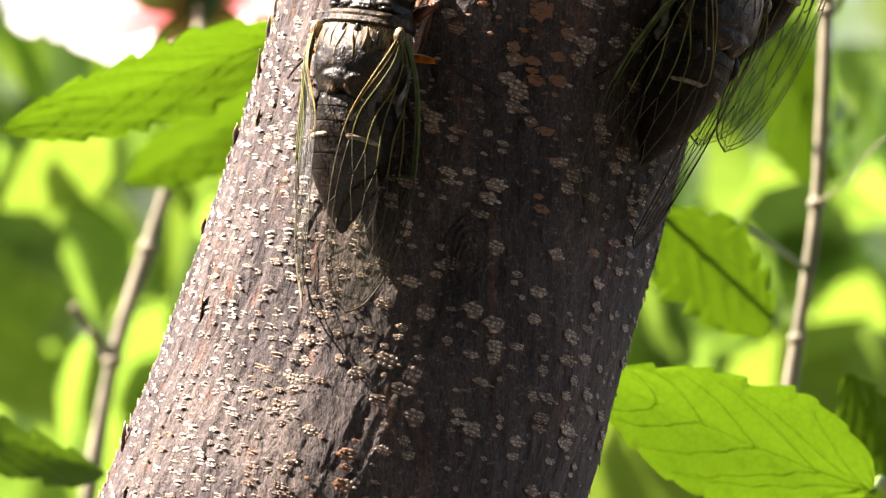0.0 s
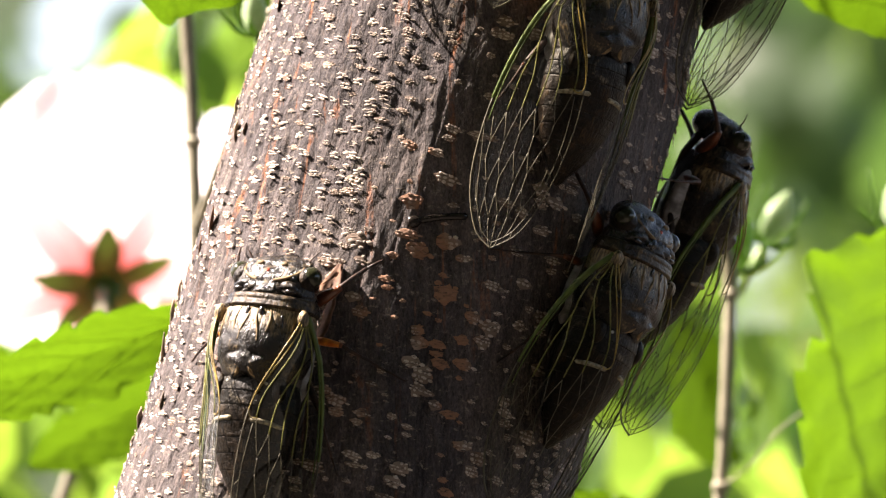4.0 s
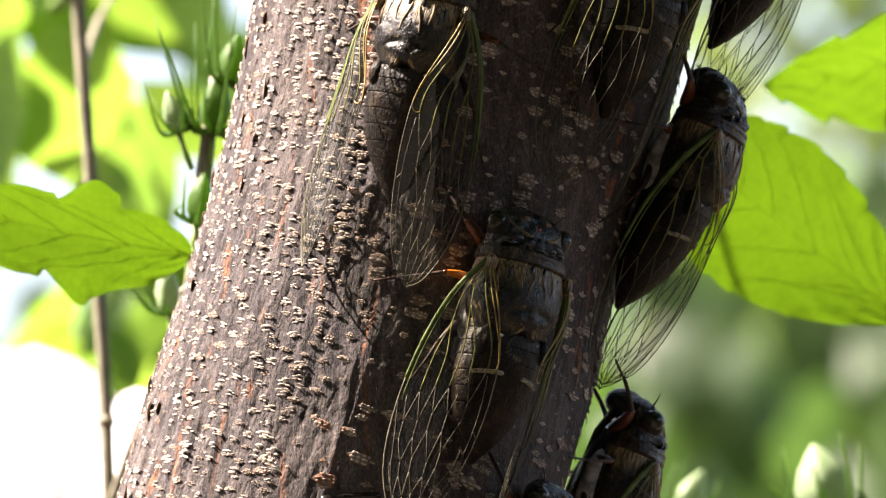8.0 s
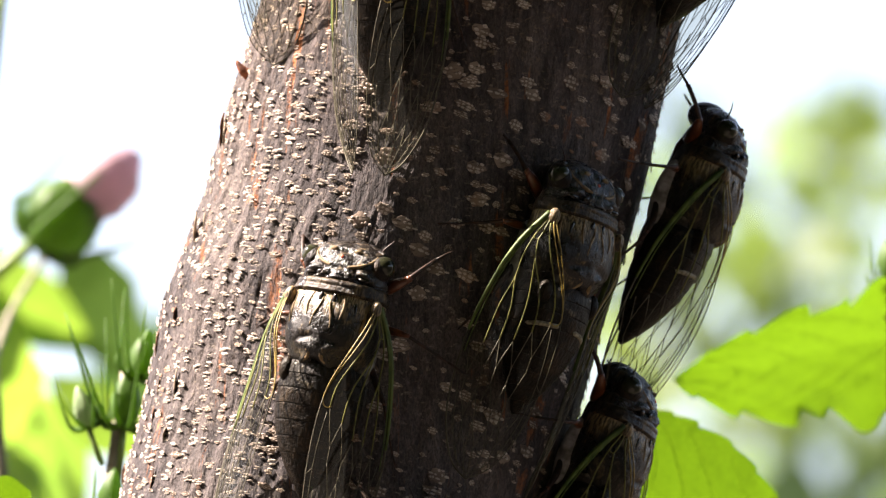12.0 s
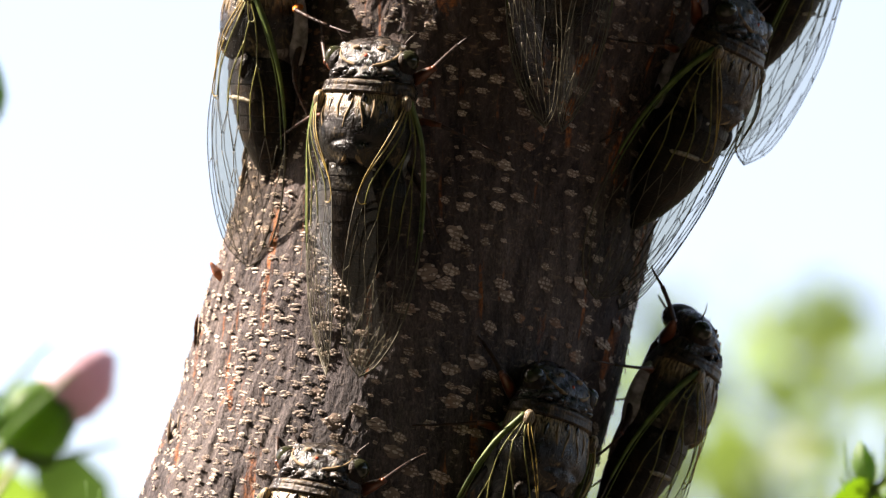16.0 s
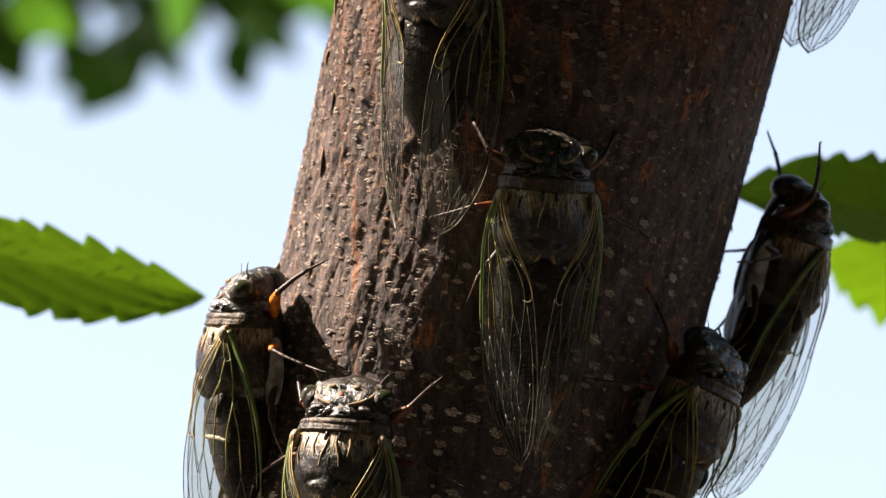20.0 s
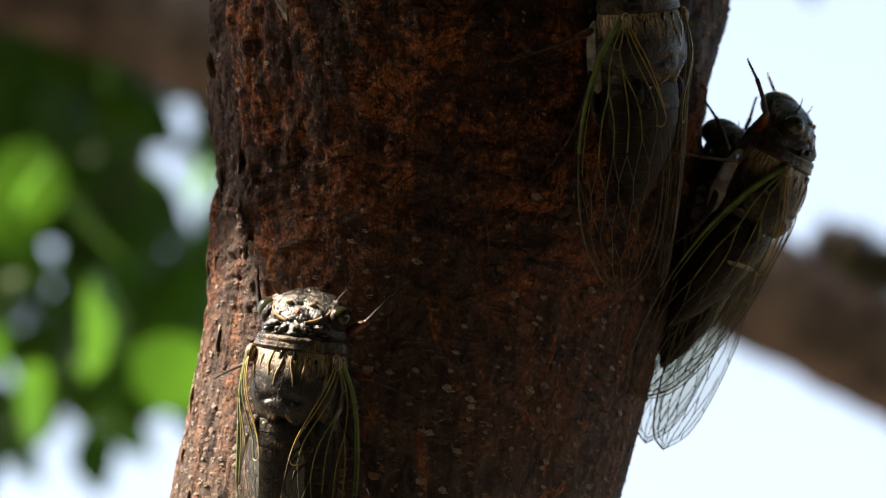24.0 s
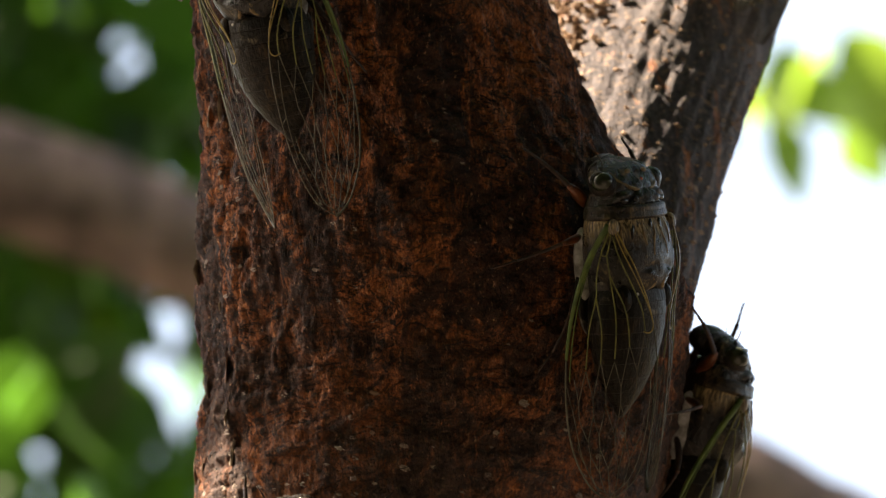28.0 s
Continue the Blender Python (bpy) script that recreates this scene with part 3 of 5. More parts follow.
def scar(ends, r):
    """A dark healed slit across the bark, thicker at one end."""
    line = smooth_line([(a, b, 0) for a, b in ends], 8)
    pts = [Vector(on_trunk(q.x, q.y, 0.0001)[0]) for q in line]
    n = len(pts) - 1
    part("bark_scar", joined("bark_scar", [tube(pts, [r * (1.0 if i < 0.25 * n else 0.55) * (0.3 if i in (0, n) else 1) for i in range(n + 1)], 8)]), BLACK, tree, "black healed slit in the bark")


scar([(-0.061, 1.6601), (0.063, 1.6611), (0.192, 1.6614)], 0.0012)
p = Vector(on_trunk(-1.22, 1.796)[0])
part("bark_stub", joined("bark_stub", [tube(smooth_line([p + Vector((0.002, 0, -0.001)), p + Vector((-0.0008, -0.0008, 0.0006)), p + Vector((-0.0022, -0.001, 0.0026))], 4), [0.0013, 0.0014, 0.0013, 0.0011, 0.0010, 0.0008, 0.0006, 0.0004, 0.0002], 8)]), STUB, tree, "small broken rust-red stub")


def fold(places, r, seed):
    """A raised wrinkle of bark along turns and heights on the trunk."""
    rnd = random.Random(seed)
    line = smooth_line([(a, b, 0) for a, b in places], 10)
    pts = [Vector(on_trunk(q.x, q.y, -0.0005)[0]) + Vector((rnd.uniform(-1, 1), 0, rnd.uniform(-1, 1))) * 0.0006 for q in line]
    n = len(pts) - 1
    part("bark_fold", joined("bark_fold", [tube(pts, [0.62 * r * (0.25 + 0.75 * math.sin(math.pi * i / n)) * rnd.uniform(0.7, 1.25) for i in range(n + 1)], 8)]), BARK, tree)


fold([(-1.35, 1.948), (-0.9, 1.938), (-0.5, 1.940), (-0.1, 1.950), (0.15, 1.962)], 0.0017, 1)
fold([(-0.1, 1.928), (0.25, 1.942), (0.5, 1.960), (0.72, 1.985)], 0.0015, 2)
fold([(-1.0, 1.962), (-0.6, 1.953), (-0.2, 1.966), (0.05, 1.985)], 0.0012, 3)
fold([(-0.8, 1.925), (-0.3, 1.930), (0.1, 1.924), (0.5, 1.938)], 0.0013, 4)
fold([(-0.3, 1.975), (-0.2, 1.99), (-0.05, 1.984), (0.1, 2.0)], 0.0011, 5)


# ---- cicadas ----


def sculpt(name, rows, features=(), n=48, fine=5, rough=0.0, seed=0, squash=1.0):
    """A smooth shell over oval rings. Rows, front to back: place along the body, half width, height above and below, middle's height, in
    millimetres. Features carve the upper side: (height, width, points), a ridge or a groove along a line over the plan."""
    r = np.array(rows, float)
    u = np.linspace(0, len(r) - 1, (len(r) - 1) * fine + 1)
    i = np.clip(np.floor(u).astype(int), 0, len(r) - 2)
    f = (u - i)[:, None]
    p = [r[np.clip(i + d, 0, len(r) - 1)] for d in (-1, 0, 1, 2)]
    q = 0.5 * (2 * p[1] + (p[2] - p[0]) * f + (2 * p[0] - 5 * p[1] + 4 * p[2] - p[3]) * f ** 2 + (3 * p[1] - p[0] - 3 * p[2] + p[3]) * f ** 3)
    q[:, 1:4] = np.maximum(q[:, 1:4], 0.03)
    a = 2 * np.pi * np.arange(n) / n
    c, s = np.cos(a), np.sin(a)
    x = q[:, 1:2] * (np.sign(c) * np.abs(c) ** squash)
    y = np.repeat(q[:, 0:1], n, 1)
    z = q[:, 4:5] + np.where(s > 0, q[:, 2:3], q[:, 3:4]) * s
    out_x, out_z = np.repeat(c[None], len(q), 0), np.repeat(s[None], len(q), 0)
    lift = np.zeros_like(x)
    for height, width, points in features:
        for side in (-1, 1):
            line = np.array(points, float) * (side, 1)
            best = np.full(x.shape, 1e9)
            for k in range(len(line) - 1):
                d = line[k + 1] - line[k]
                t = np.clip(((x - line[k, 0]) * d[0] + (y - line[k, 1]) * d[1]) / max((d * d).sum(), 1e-9), 0, 1)
                best = np.minimum(best, (x - line[k, 0] - t * d[0]) ** 2 + (y - line[k, 1] - t * d[1]) ** 2)
            mark = height * np.exp(-best / width ** 2) * (s[None] > 0) * np.clip(s[None] * 3, 0, 1)
            lift = np.where(np.abs(mark) > np.abs(lift), mark, lift) if side > 0 and np.allclose(line[:, 0], 0) else lift + mark * (0.5 if np.allclose(line[:, 0], 0) else 1)
    if rough:
        pts = np.stack([x, y, z], -1).reshape(-1, 3) + 40 + seed
        lift += rough * (layered(pts * 1.1, 131, 3).reshape(x.shape) - 0.5) * 2
    x, z = x + lift * out_x, z + lift * out_z
    verts = np.stack([x, y, z], -1) * MM
    return mesh(name, *loft([list(map(tuple, row)) for row in verts]))


def mm(*points):
    return [Vector(p) * MM for p in points]


def taper(a, b, n):
    return [(a + (b - a) * k / (n - 1)) * MM for k in range(n)]


# the fore wing: its leading and its trailing edge, folded roof-like along the body
LEADING = [(8.8, 11.2, 3.4), (10.6, 4, -0.2), (10.9, -6, -3.6), (10.3, -17, -5.4), (8.4, -28, -5.8), (5.0, -35.6, -4.4), (2.6, -38.4, -1.4)]
TRAILING = [(8.2, 11.0, 4.6), (6.6, 4.0, 7.6), (2.7, -5.0, 8.3), (1.2, -15, 8.3), (0.5, -26, 6.2), (1.0, -34.4, 3.0), (2.6, -38.4, -1.4)]


def along(points, u):
    k = min(int(u * (len(points) - 1)), len(points) - 2)
    f = u * (len(points) - 1) - k
    p = [Vector(points[min(max(k + d, 0), len(points) - 1)]) for d in (-1, 0, 1, 2)]
    return 0.5 * (2 * p[1] + (p[2] - p[0]) * f + (2 * p[0] - 5 * p[1] + 4 * p[2] - p[3]) * f * f + (3 * p[1] - p[0] - 3 * p[2] + p[3]) * f ** 3)


def wing_point(u, v, side):
    p = along(LEADING, u).lerp(along(TRAILING, u), v)
    swell = math.sin(math.pi * v) * math.sin(math.pi * min(u * 1.2, 1))
    p.z += 1.3 * swell + 0.22 * math.sin(17 * u + 3 * v) * swell
    p.x += 1.1 * swell + 0.18 * math.sin(13 * u - 9 * v) * swell
    return Vector((p.x * side, p.y, p.z)) * MM


def wing_line(points, r, side, thin=0.35):
    pts = smooth_line([(u, v, 0) for u, v in points], 4)
    return tube([wing_point(min(max(p.x, 0), 1), min(max(p.y, 0), 1), side) for p in pts], [r * MM * (1 - thin * i / len(pts)) for i in range(len(pts))], 5)


BASAL = [
    [(0.02, 0.26), (0.07, 0.25), (0.125, 0.22), (0.13, 0.36), (0.07, 0.40), (0.03, 0.42)],
    [(0.125, 0.22), (0.20, 0.24), (0.27, 0.28), (0.36, 0.22), (0.47, 0.20)],
    [(0.27, 0.28), (0.36, 0.36), (0.46, 0.36)],
    [(0.13, 0.36), (0.20, 0.46), (0.32, 0.52), (0.45, 0.52)],
    [(0.20, 0.46), (0.30, 0.64), (0.42, 0.68)],
    [(0.06, 0.55), (0.18, 0.76), (0.30, 0.88), (0.38, 0.88)],
]
JOINT = [
    [(0.03, 0.85), (0.15, 0.98), (0.28, 1.0), (0.36, 1.0), (0.385, 0.94), (0.38, 0.86)],
    [(0.04, 0.68), (0.16, 0.88), (0.29, 0.98), (0.36, 1.0)],
]
NODES = (0.08, 0.20, 0.36, 0.52, 0.68, 0.88)
BETWEEN = (0.14, 0.28, 0.44, 0.60, 0.77)


def net():
    """The veins of the wing's clear part: rows of six-sided cells, a vein round them and short spokes to the rim."""
    lines = []
    first = (0.49, 0.47, 0.46, 0.45, 0.42, 0.38)
    step = (0.110, 0.115, 0.118, 0.120, 0.126, 0.134)
    wave = (0.0, 0.006, -0.008, 0.008, -0.005, 0.0)

    def node(i, row):  # where the veins fork: on the long veins in even rows, between them in odd ones
        if row % 2:
            return (0.5 * (first[i] + first[i + 1]) + row * 0.5 * (step[i] + step[i + 1]) + wave[i] - 0.035, BETWEEN[i] - wave[i + 1])
        return (first[i] + row * step[i] + wave[i] - 0.035 * (row > 0), NODES[i] + wave[i] * row)

    for row in (0, 1, 2):
        for i in range(6 - row % 2):
            u, v = node(i, row)
            stub = (u + 0.045, v)
            if row:
                lines.append([(u, v), stub])
            start = stub if row else (u, v)
            for k in ((i - 1, i) if row % 2 == 0 else (i, i + 1)):
                if 0 <= k < (5 if row % 2 == 0 else 6) and (row % 2 == 0 or 0 < k < 5):
                    lines.append([start, node(k, row + 1)])
    for i in range(5):
        u, v = node(i, 3)
        lines.append([(u, v), (0.90 - 0.25 * (v - 0.45) ** 2, v)])
    lines.append([(0.50, 0.0), (0.62, 0.09), (0.74, 0.10), (0.84, 0.14), (0.90, 0.28), (0.92, 0.45), (0.90, 0.64), (0.84, 0.84), (0.72, 0.92), (0.56, 0.93), (0.40, 0.90)])
    lines += [[(0.90, 0.28), (0.965, 0.2)], [(0.92, 0.45), (0.985, 0.5)], [(0.90, 0.64), (0.96, 0.8)], [(0.84, 0.84), (0.885, 1.0)], [(0.72, 0.92), (0.74, 1.0)], [(0.56, 0.93), (0.58, 1.0)]]
    return lines


def wing_parts(side):
    """Meshes of one fore wing: the membrane, then each vein with its material."""
    rings = [[wing_point(i / 34, j / 10, side) for j in range(11)] for i in range(35)]
    v, f = loft(rings, closed=False)
    edge = [("leading_vein", [(0, 0), (0.12, 0), (0.24, 0), (0.34, 0), (0.44, 0.0)], 0.66, VEIN_EDGE), ("leading_vein", [(0.0, 0.07), (0.15, 0.065), (0.3, 0.05), (0.5, 0.04)], 0.22, VEIN_EDGE)]
    veins = [("vein", p, 0.155, VEIN) for p in BASAL] + [("yellow_vein", p, 0.135, VEIN_JOINT) for p in JOINT]
    veins += [("vein", p, 0.085, VEIN_DARK) for p in net()]
    rim = [("margin", [(0.43, 0.0), (0.60, 0), (0.80, 0), (0.92, 0), (1.0, 0)], 0.20, VEIN_DARK), ("margin", [(0.36, 1.0), (0.5, 1.0), (0.65, 1.0), (0.8, 1.0), (0.92, 1.0), (1.0, 1.0)], 0.10, VEIN_DARK)]
    return mesh("membrane", v, f), [(n, joined(n, [wing_line(p, r, side, 0.6 if n == "leading_vein" else 0.15)]), m) for n, p, r, m in edge + veins + rim]


def bark_below(x):
    """The bark under a foot that stands out sideways by x."""
    return -8.3 - x * x / 92


def cicada_master():
    root = new("cicada")
    root.empty_display_size = 0.01
    # head: broad and blunt, with a furrowed crown
    head = part("head", sculpt("head", [
        (16.0, 7.4, 4.6, 4.2, 0.3), (17.4, 7.9, 4.7, 4.8, 0.3), (18.8, 7.8, 4.3, 5.2, 0.1), (20.2, 7.1, 3.6, 5.2, -0.2), (21.4, 6.0, 2.7, 4.6, -0.7), (22.3, 4.4, 1.6, 3.2, -1.2), (22.8, 1.6, 0.6, 1.2, -1.5)],
        [(-0.4, 0.35, [(0, 22.6), (0, 20.2)]), (-0.36, 0.45, [(0.2, 20.2), (2.2, 19.0), (3.2, 16.6)]), (0.25, 0.9, [(1.9, 17.4), (1.2, 18.8)]), (0.25, 0.9, [(4.8, 18.6), (3.4, 20.4)]),
         (-0.45, 0.35, [(3.0, 20.9), (5.0, 19.4), (6.2, 17.6)]), (0.3, 0.3, [(0.5, 21.2), (2.8, 20.9)]), (0.3, 0.3, [(0.5, 21.9), (2.4, 21.7)])], 52, 7, 0.16, 1), HEAD, root, "dark furrowed head with silvery down")
    part("face", joined("face", [ball((0, 20.6 * MM, -3.6 * MM), (3.3 * MM, 2.9 * MM, 4.0 * MM), 20, 13)]), HEAD, head)
    for s in (-1, 1):
        part("eye", joined("eye", [ball((s * 6.95 * MM, 18.8 * MM, 1.05 * MM), (1.95 * MM, 1.95 * MM, 2.1 * MM), 22, 15)]), EYE, head, "glossy black compound eye")
        part("eye_rim", joined("eye_rim", [ball((s * 6.3 * MM, 18.1 * MM, 0.7 * MM), (2.0 * MM, 2.5 * MM, 2.75 * MM), 18, 11)]), BELLY, head)
        part("antenna_ledge", joined("antenna_ledge", [ball((s * 5.3 * MM, 20.9 * MM, 0.3 * MM), (1.3 * MM, 0.8 * MM, 0.5 * MM), 14, 9)]), HEAD, head)
        part("antenna", joined("antenna", [tube(smooth_line(mm((s * 5.0, 20.6, -0.2), (s * 6.2, 22.4, 0.4), (s * 7.6, 24.0, 0.3))), taper(0.24, 0.05, 9), 5)]), SHIN, head)
    for x, y in ((0, 18.9), (-0.95, 17.8), (0.95, 17.8)):
        part("ocellus", joined("ocellus", [ball((x * MM, y * MM, 4.35 * MM), (0.36 * MM,) * 3, 8, 6)]), OCELLUS, head)
    part("beak", joined("beak", [tube(mm((0, 19, -5.0), (0, 14, -6.8), (0, 8, -7.3)), [0.9 * MM, 0.6 * MM, 0.3 * MM])]), SHIN, head)
    # thorax
    part("pronotum", sculpt("pronotum", [
        (17.5, 6.4, 4.3, 4.2, 0.2), (17.0, 7.4, 5.2, 5.0, 0.2), (15.8, 7.8, 5.9, 5.4, 0.1), (14.6, 8.1, 6.4, 5.8, 0), (13.4, 8.3, 6.6, 6.0, 0), (12.7, 8.2, 6.4, 6.0, 0)],
        [(0.30, 0.55, [(0, 17.0), (0, 14.6)]), (-0.8, 0.40, [(0.9, 17.0), (1.3, 15.6), (2.9, 14.5)]), (-0.95, 0.45, [(2.6, 17.0), (3.4, 15.8), (6.0, 14.7)]), (0.5, 0.7, [(2.0, 16.4), (2.4, 15.5)]),
         (0.55, 0.8, [(4.4, 16.6), (5.8, 15.9)]), (-0.45, 0.4, [(6.2, 16.7), (7.2, 15.4)]), (-0.55, 0.35, [(0.0, 14.35), (5.0, 14.2), (8.0, 14.8)])], 64, 8, 0.12, 2), HEAD, root, "furrowed shield behind the head")
    part("collar", sculpt("collar", [
        (14.5, 8.0, 6.3, 5.4, 0), (14.2, 8.45, 6.75, 5.8, 0), (13.2, 8.8, 6.95, 6.0, 0), (12.3, 8.85, 6.9, 6.0, 0), (11.9, 8.6, 6.6, 5.8, 0)],
        [(0.18, 0.25, [(0, 12.3), (8.6, 12.4)]), (-0.12, 0.25, [(0, 13.3), (8.6, 13.4)])], 64, 6, 0.03, 3), COLLAR, root, "tan-edged collar behind the head")
    part("mesonotum", sculpt("mesonotum", [
        (12.5, 8.1, 6.2, 6.0, 0), (11.2, 8.5, 7.0, 6.4, 0), (8.6, 8.7, 7.9, 6.8, 0), (5.6, 8.7, 8.3, 7.0, 0), (3.0, 8.3, 8.1, 7.0, 0), (1.0, 7.4, 7.5, 6.6, 0), (-0.6, 6.5, 6.8, 6.2, -0.1), (-1.6, 5.6, 6.0, 5.6, -0.3)],
        [(-0.10, 0.35, [(0, 12.4), (0, 8.4)]), (-0.16, 0.35, [(1.9, 12.2), (2.3, 9.8), (0.9, 7.6)]), (-0.14, 0.4, [(5.6, 12.0), (5.4, 8.4), (4.6, 5.4)]), (-0.45, 0.6, [(1.7, 3.6), (3.4, 3.0)]), (-0.6, 0.7, [(0.0, -0.9), (0.9, -0.6)]),
         (0.55, 0.55, [(2.9, 2.2), (1.1, 1.2), (1.3, 0.0), (2.6, -1.2)]), (0.40, 0.8, [(0, 2.2), (0, 0.4)]), (0.35, 0.7, [(5.4, 3.0), (6.2, 5.4)])], 72, 7, 0.05, 4), BACK, root, "domed back with dark marks under silvery down")
    for x, y, rx, ry in ((-2.7, 15.5, 1.1, 0.65), (2.7, 15.5, 1.1, 0.65), (-5.0, 15.3, 1.2, 0.55), (5.0, 15.3, 1.2, 0.55)):
        part("hollow", joined("hollow", [ball((x * MM, y * MM, (6.05 * math.sqrt(1 - (x / 8.0) ** 2) - 0.25) * MM), (rx * MM, ry * MM, 0.42 * MM))]), BLACK, root, "dark glossy hollow")
    for x, y, z, rx, ry in ((-1.25, 10.2, 7.25, 0.55, 1.7), (1.25, 10.2, 7.25, 0.55, 1.7), (-5.0, 8.0, 6.15, 0.6, 2.9), (5.0, 8.0, 6.15, 0.6, 2.9), (0, 5.8, 8.25, 0.5, 1.9), (-2.3, 3.5, 7.2, 0.75, 0.7), (2.3, 3.5, 7.2, 0.75, 0.7)):
        part("back_mark", joined("back_mark", [ball((x * MM, y * MM, (z - 0.30) * MM), (rx * MM, ry * MM, 0.36 * MM))]), BLACK, root)
    plan = np.array([(12.5, 8.1, 6.2), (11.2, 8.5, 7.0), (8.6, 8.7, 7.9), (5.6, 8.7, 8.3), (3.0, 8.3, 8.1), (1.0, 7.4, 7.5), (-0.6, 6.5, 6.8), (-1.6, 5.6, 6.0)])[::-1]

    def crown_of(x, y):  # a place on the back's upper side
        w, h = (float(np.interp(y, plan[:, 0], plan[:, c])) for c in (1, 2))
        return (x, y, h * math.sqrt(max(1 - (x / w) ** 2, 0.02)))

    for s in (-1, 1):
        for line, r in (([(0.7, 11.9), (0.9, 9.6), (1.6, 7.6), (1.9, 5.4)], 0.20), ([(2.9, 11.8), (3.4, 9.4), (3.1, 7.2)], 0.26), ([(6.6, 11.2), (6.9, 8.0), (6.3, 5.0), (4.9, 3.0)], 0.30), ([(3.4, 2.0), (1.3, 1.0), (1.5, -0.2), (3.0, -1.2)], 0.42)):
            pts = smooth_line(mm(*[crown_of(x * s, y) for x, y in line]), 4)
            n = len(pts) - 1
            part("back_stripe", joined("back_stripe", [tube([p + Vector((0, 0, 0.05 * MM)) for p in pts], [r * MM * (0.35 + 0.65 * math.sin(math.pi * i / n)) for i in range(n + 1)], 6)]), TAN, root, "tan stripe on the back")
        part("brow", joined("brow", [tube(smooth_line(mm((s * 1.6, 17.1, 4.85), (s * 3.4, 17.6, 4.45), (s * 5.2, 18.9, 3.1), (s * 5.6, 20.3, 1.7))), taper(0.42, 0.20, 13), 7)]), TAN, head, "tan ridge beside the eye")
        part("forehead_spot", joined("forehead_spot", [ball((s * 2.3 * MM, 20.4 * MM, 3.15 * MM), (0.75 * MM, 0.5 * MM, 0.4 * MM), 10, 7)]), TAN, head)
    part("thorax", sculpt("thorax", [(15.0, 5.4, 2, 6.0, 0), (11, 7.4, 3, 7.2, 0), (5, 7.6, 3, 7.6, 0), (-1, 7.0, 3, 7.2, 0), (-4.5, 5.6, 2, 6.4, 0)], (), 28, 4, 0.25, 5), UNDER, root, "brown underside with chalky bloom")
    for s in (-1, 1):
        part("shoulder", joined("shoulder", [ball((s * 8.2 * MM, 10.6 * MM, 3.9 * MM), (1.1 * MM, 1.7 * MM, 1.2 * MM), 14, 9)]), BACK, root)
    # abdomen, ring by ring, as broad as the thorax and tapering to a blunt tail
    edges = np.array([(-0.8, 7.2, 6.3, 6.0, -0.1), (-3.2, 7.8, 6.5, 6.3, -0.2), (-5.8, 7.9, 6.3, 6.3, -0.4), (-8.6, 7.8, 5.9, 6.1, -0.6), (-11.4, 7.3, 5.4, 5.7, -0.9), (-14.2, 6.5, 4.8, 5.0, -1.2), (-17.0, 5.3, 3.9, 4.2, -1.6), (-19.6, 3.8, 2.9, 3.2, -2.0), (-22.0, 2.1, 1.7, 1.9, -2.4)])
    for k in range(8):
        a, b = edges[k], edges[k + 1]
        rows = []
        for q, grow in ((-0.06, 0.965), (0.02, 1.0), (0.4, 1.012), (0.85, 1.02), (0.97, 1.012), (1.02, 0.965)):
            m = a + (b - a) * q
            rows.append((m[0], m[1] * grow, m[2] * grow, m[3] * grow, m[4]))
        part("abdomen_ring", sculpt("abdomen_ring", rows, (), 40, 3, 0.05, 10 + k), BELLY if k > 1 else WAIST, root)
    for s in (-1, 1):
        pts = [(s * 1.8, -8.1, 5.36), (s * 3.6, -8.2, 4.72), (s * 5.4, -8.4, 3.6), (s * 6.9, -8.8, 1.9)]
        part("pale_band", joined("pale_band", [tube(smooth_line(mm(*pts)), [0.1 * MM] + [0.46 * MM] * 11 + [0.1 * MM], 8)]), BAND, root, "chalk-white band across the abdomen")
        part("tymbal_cover", joined("tymbal_cover", [ball((s * 5.8 * MM, -2.4 * MM, 3.6 * MM), (1.4 * MM, 2.4 * MM, 1.6 * MM))]), BELLY, root)
        part("white_spot", joined("white_spot", [ball((s * 3.6 * MM, -1.6 * MM, 5.2 * MM), (0.6 * MM, 0.4 * MM, 0.3 * MM))]), CHALK, root)
        part("chalk_patch", joined("chalk_patch", [ball((s * 5.3 * MM, 4.0 * MM, -5.6 * MM), (1.5 * MM, 6.6 * MM, 1.9 * MM), 16, 11)]), CHALK, root, "chalk-white bloom on the flank")
        part("operculum", joined("operculum", [ball((s * 3.6 * MM, -4.5 * MM, -6.2 * MM), (2.9 * MM, 4.6 * MM, 0.7 * MM))]), UNDER, root)
    part("tail", sculpt("tail", [(-21.6, 2.1, 1.7, 1.9, -2.3), (-22.8, 1.5, 1.2, 1.3, -2.6), (-23.8, 0.9, 0.7, 0.8, -2.9), (-24.3, 0.2, 0.2, 0.2, -3.0)], (), 20, 3), BELLY, root)
    # legs
    for s in (-1, 1):
        for name, hip, knee, foot, r in (("fore_leg", (4.4, 14.6, -5.4), (10.2, 18.2, -3.9), (14.0, 25, 0), 1.15), ("middle_leg", (5.4, 9.0, -6.0), (12.2, 8.2, -4.4), (21, 4.6, 0), 0.78), ("hind_leg", (5.4, 2.6, -6.4), (10.5, -4.6, -5.0), (13, -14, 0), 0.68)):
            foot = (foot[0], foot[1], bark_below(foot[0]))
            a, b, c = (Vector((p[0] * s, p[1], p[2])) * MM for p in (hip, knee, foot))
            mid = a.lerp(b, 0.5) + Vector((0, 0, 0.45 * MM))
